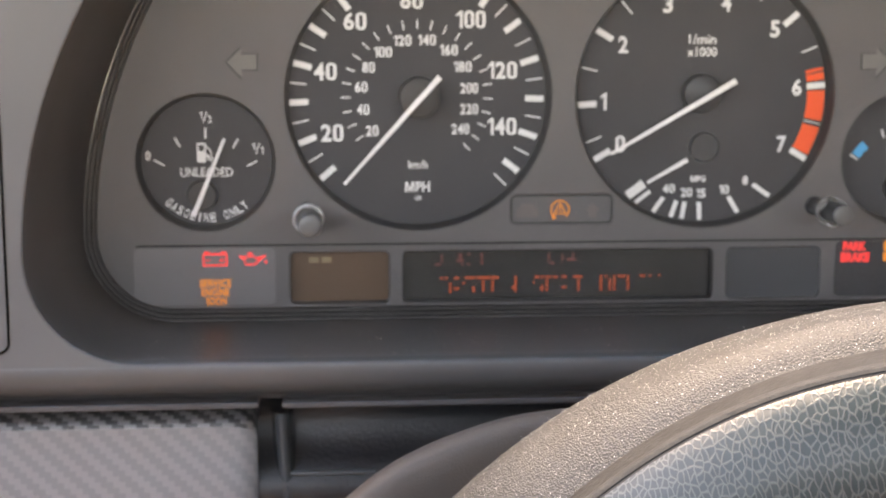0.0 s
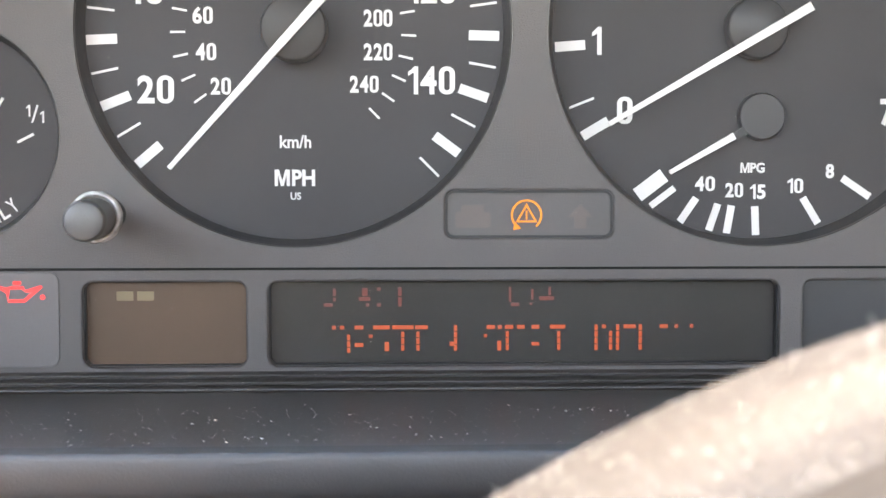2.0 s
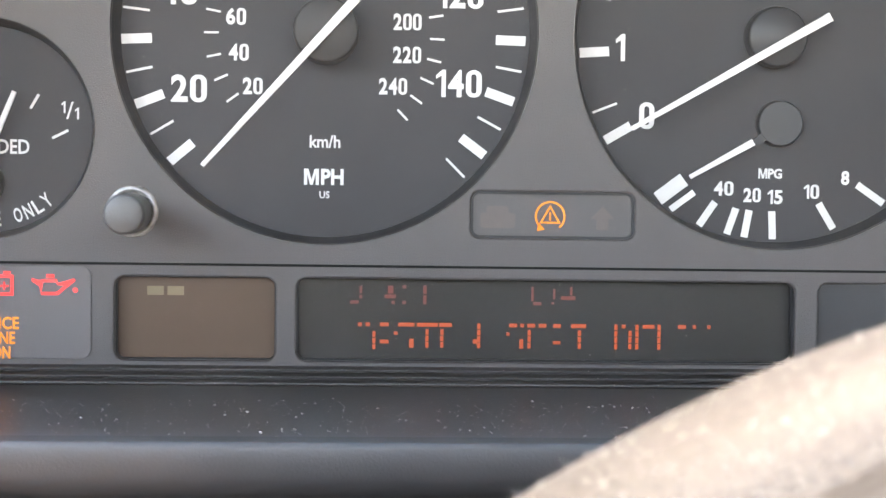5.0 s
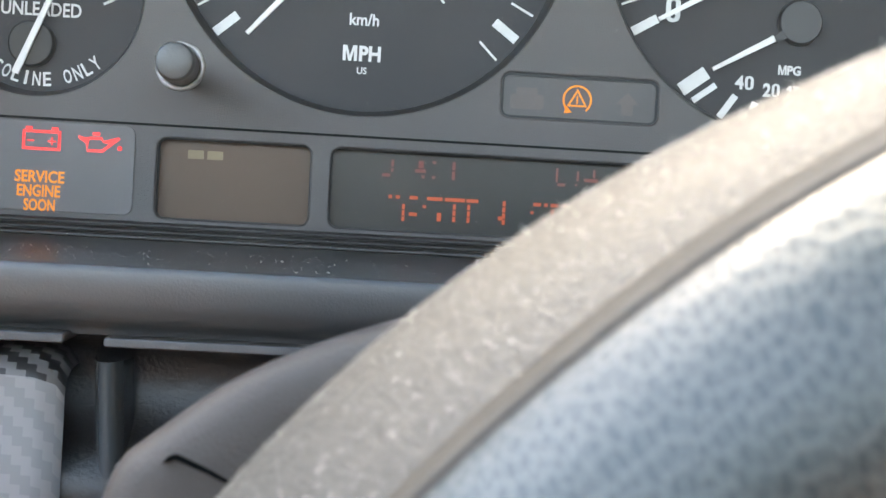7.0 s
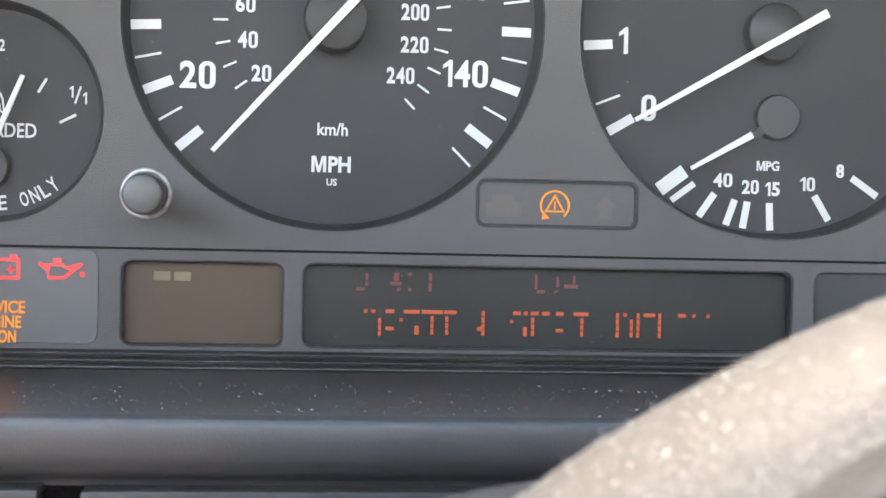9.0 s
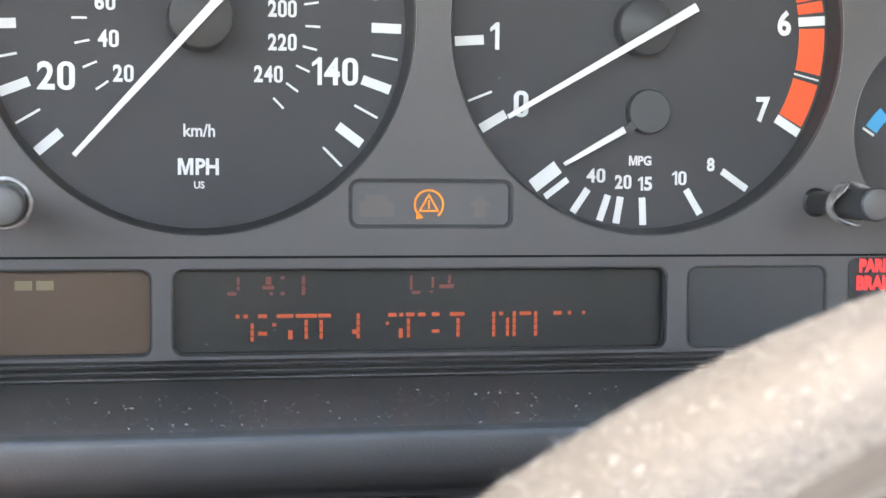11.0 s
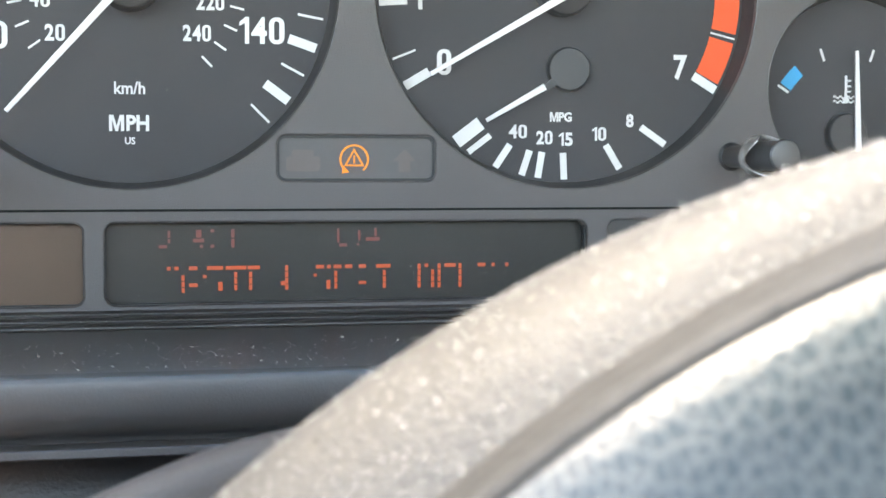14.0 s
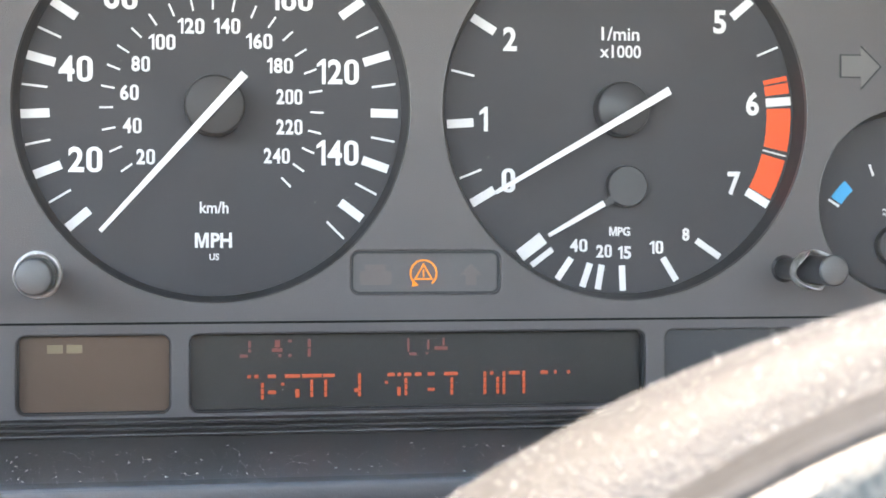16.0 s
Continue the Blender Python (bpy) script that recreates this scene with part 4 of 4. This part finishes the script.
def rim_point(a, rad, h):
    """A point of the rim; the seam wanders outwards past the thumb grip."""
    d = (math.degrees(a) - 119 + 180) % 360 - 180
    w = min(max((h - 0.006) / 0.022, 0), 1) * min(max((rad + 0.050) / 0.020, 0), 1)
    rad -= 0.0085 * math.tanh(d / 19) * math.cos(radians(d / 2)) ** 2 * w * w * (3 - 2 * w)
    return (WU * math.cos(a) + WV * math.sin(a)) * (R_WHEEL + rad) + WN * h


def sweep(profile, a0=0.0, a1=360.0, n=360, closed=False):
    bm = bmesh.new()
    full = a1 - a0 >= 360
    rows = []
    for i in range(n if full else n + 1):
        a = radians(a0 + (a1 - a0) * i / n)
        rows.append([bm.verts.new(rim_point(a, r, h)) for r, h in profile])
    m = len(profile)
    uv = bm.loops.layers.uv.new("wrap")
    run = [0.0]
    for p, q in zip(profile, profile[1:]):
        run.append(run[-1] + math.hypot(q[0] - p[0], q[1] - p[1]))
    for i in range(n):
        p, q = rows[i], rows[(i + 1) % len(rows)]
        for j in range(m if closed else m - 1):
            f = bm.faces.new((p[j], p[(j + 1) % m], q[(j + 1) % m], q[j]))
            for l, (c, d) in zip(f.loops, ((i, j), (i, j + 1), (i + 1, j + 1), (i + 1, j))):
                l[uv].uv = (radians(a0 + (a1 - a0) * c / n) * R_WHEEL, run[min(d, m - 1)])
    bmesh.ops.recalc_face_normals(bm, faces=bm.faces)
    for f in bm.faces:
        f.smooth = True
    return bm


BACK = curve_through([(-0.030, -0.012), (-0.012, -0.010), (-0.003, -0.005), (0, 0.001), (-0.0008, 0.010), (-0.0040, 0.019), (-0.0085, 0.0255), (-0.0132, 0.0298)])
SEAM = curve_through([(-0.0132, 0.0298), (-0.0137, 0.0310), (-0.0143, 0.0335), (-0.0150, 0.0364)], 4)
PIPING = curve_through([(-0.0150, 0.0364), (-0.0151, 0.0372), (-0.0156, 0.0382), (-0.0164, 0.0389)], 4)
GROOVE = curve_through([(-0.0164, 0.0390), (-0.0167, 0.0390), (-0.0169, 0.0392), (-0.0171, 0.0394)], 4)
FACE = curve_through([(-0.0171, 0.0394), (-0.0181, 0.0405), (-0.0204, 0.0425), (-0.0255, 0.0457), (-0.0335, 0.0482), (-0.0410, 0.0478), (-0.0490, 0.0424), (-0.0545, 0.0330), (-0.0550, 0.0180), (-0.0450, 0.000), (-0.030, -0.012)])
part("rim_back", sweep(BACK), SUEDE, wheel, "pale dusty leather back of the rim")
part("rim_seam", sweep(SEAM), STITCH, wheel, "grey sewn seam")
part("rim_piping", sweep(PIPING), PIPE, wheel, "pale grey piping along the seam")
part("rim_groove", sweep(GROOVE), GROOVE_MAT, wheel, "shallow groove beside the piping")
part("rim_front", sweep(FACE), LEATHER, wheel, "pebbled grey leather front of the rim, teal sheen painted in")
hub = turned([(0.060, -0.03), (0.070, -0.02), (0.072, 0.015), (0.060, 0.028), (0.030, 0.034), (0.005, 0.035)], 64)
turn_hub = Matrix((WU, WV, WN)).transposed().to_4x4()
bmesh.ops.transform(hub, matrix=turn_hub, verts=hub.verts)
part("hub_pad", hub, LEATHER, wheel, "padded hub")
for a in (-20, 200, -70, 250):
    d = WU * math.cos(radians(a)) + WV * math.sin(radians(a))
    s = WN.cross(d)
    rings = [[d * r + s * w * sx + WN * (h + 0.008 * sn) for sx, sn in ((-1, -1), (1, -1), (1, 1), (-1, 1))] for r, w, h in ((0.05, 0.024, 0.0), (0.10, 0.018, 0.004), (R_WHEEL - 0.045, 0.016, 0.012))]
    part("spoke", loft(rings, caps=True), UNDER, wheel)

# ---- fine dust on the shelf ----
class Specks:
    """Many small eight-faced grains in one mesh."""

    def __init__(self):
        self.v, self.f = [], []

    def add(self, m):
        k = len(self.v)
        self.v += [tuple(m @ Vector(p)) for p in ((1, 0, 0), (-1, 0, 0), (0, 1, 0), (0, -1, 0), (0, 0, 1), (0, 0, -1))]
        self.f += [(k + a, k + b, k + c) for a, b, c in ((0, 2, 4), (2, 1, 4), (1, 3, 4), (3, 0, 4), (2, 0, 5), (1, 2, 5), (3, 1, 5), (0, 3, 5))]

    def done(self, name, mat, label):
        me = bpy.data.meshes.new(name)
        me.from_pydata(self.v, [], self.f)
        return tagged(link(name, me, mat), label, "dust", kind="stuff")


grains = Specks()
rng = random.Random(7)
for i in range(2100):
    u = rng.random()
    x = rng.uniform(-0.11, 0.20)
    f = rng.uniform(0.06, 0.95)
    z = -0.0778 - SEAL + (-0.0858 + 0.0778 + SEAL) * f - 0.0004
    s = 0.00005 * (1 + 2.2 * u ** 8)
    m = Matrix.Translation((x, SEAL_Y + (LIP_Y - SEAL_Y) * f, z + s)) @ pose(0, 0, 0, 0, 0, rng.uniform(0, 180)) @ Matrix.Diagonal((s * rng.uniform(1, 4), s, s, 1))
    grains.add(m)
for i in range(260):
    # along the crests of the seal
    f = rng.choice((1, 3, 5)) / 6 + rng.uniform(-0.03, 0.03)
    s = rng.uniform(0.00003, 0.00006)
    grains.add(Matrix.Translation((rng.uniform(-0.09, 0.19), -0.0072 - 0.0028 * f, -0.0775 - (SEAL + 0.0004) * f)) @ Matrix.Diagonal((s * rng.uniform(1, 6), s, s, 1)))
grains.done("dust_specks", DUST, "pale dust specks on the black shelf")
# a few grains on the mask, the dials and the displays
grains = Specks()
for i in range(260):
    x, z = rng.uniform(-0.10, 0.20), rng.uniform(-0.076, 0.045)
    on_dial = any(math.hypot(x - c[0], z - c[1]) < r - 0.002 for c, r in (((0, 0), R_DIAL), (TACH, R_DIAL), (FUEL, R_SMALL), (TEMP, R_SMALL)))
    near_hole = any(abs(math.hypot(x - c[0], z - c[1]) - r) < 0.0022 for c, r in (((0, 0), R_DIAL), (TACH, R_DIAL), (FUEL, R_SMALL), (TEMP, R_SMALL)))
    if near_hole or (not on_dial and z < -0.035):
        continue
    s = rng.uniform(0.00003, 0.00006) * (1 + 1.5 * rng.random() ** 8)
    grains.add(Matrix.Translation((x, -s * 0.4 if on_dial else -FRONT - s * 0.4, z)) @ Matrix.Diagonal((s * rng.uniform(1, 2), s * 0.5, s, 1)))
for i in range(70):
    # on the displays
    x, z = rng.choice((rng.uniform(-0.047, -0.012), rng.uniform(-0.005, 0.110))), rng.uniform(Z_BOT + 0.001, Z_TOP - 0.001)
    s = rng.uniform(0.00004, 0.00008)
    grains.add(Matrix.Translation((x, -0.0017, z)) @ Matrix.Diagonal((s, s * 0.5, s, 1)))
grains.done("cluster_dust", DUST, "fine pale dust on the instrument cluster")

# ---- pale specks in place of sun glints, and lint, on the rim ----
def along(profile, t):
    """A point of a profile at the share t of it, and the way out of it."""
    k = min(int(t * (len(profile) - 1)), len(profile) - 2)
    f = t * (len(profile) - 1) - k
    a, b = Vector(profile[k]), Vector(profile[k + 1])
    d = (b - a).normalized()
    return a + (b - a) * f, Vector((d.y * 1.0, -d.x)) * -1


grains = Specks()
for i in range(3600):
    a = radians(rng.uniform(95, 142))
    t = rng.uniform(0.42, 1.0)
    p, n = along(BACK, t)
    s = rng.uniform(0.00003, 0.00007) * (1 + 1.8 * rng.random() ** 12)
    q = WHEEL + rim_point(a, p.x, p.y)
    m = Matrix.Translation(q) @ Matrix.Diagonal((s, s * rng.uniform(0.7, 1.8), s, 1))
    grains.add(m)
for i in range(150):
    # coarser ones, far apart
    a = radians(rng.uniform(95, 142))
    p, n = along(BACK, rng.uniform(0.45, 0.98))
    s = rng.uniform(0.00009, 0.00017)
    grains.add(Matrix.Translation(WHEEL + rim_point(a, p.x, p.y)) @ Matrix.Diagonal((s, s * rng.uniform(0.7, 1.4), s, 1)))
grains.done("rim_specks", GLINT, "pale specks painting sun glints on the dusty leather rim")

# fine lint that clings to the rim's outer edge
verts, faces = [], []
for i in range(46):
    a = radians(rng.uniform(100, 138))
    p, n = along(BACK, rng.uniform(0.40, 0.72))
    q = WHEEL + rim_point(a, p.x, p.y)
    way = Vector((rng.uniform(-1, 1), rng.uniform(-0.6, 0.6), rng.uniform(0.1, 1))).normalized()
    side = way.orthogonal().normalized()
    up = way.cross(side)
    long, r = rng.uniform(0.0005, 0.0014), 0.000025
    k = len(verts)
    for j in range(4):
        f = j / 3
        c = q + way * long * f + side * long * 0.35 * math.sin(f * 2.6)
        verts += [tuple(c + side * r), tuple(c - side * r * 0.5 + up * r), tuple(c - side * r * 0.5 - up * r)]
        if j:
            faces += [(k + 3 * j - 3 + e, k + 3 * j - 3 + (e + 1) % 3, k + 3 * j + (e + 1) % 3, k + 3 * j + e) for e in range(3)]
me = bpy.data.meshes.new("rim_lint")
me.from_pydata(verts, [], faces)
tagged(link("rim_lint", me, GLINT), "short pale lint fibres on the leather rim", "lint", kind="stuff")
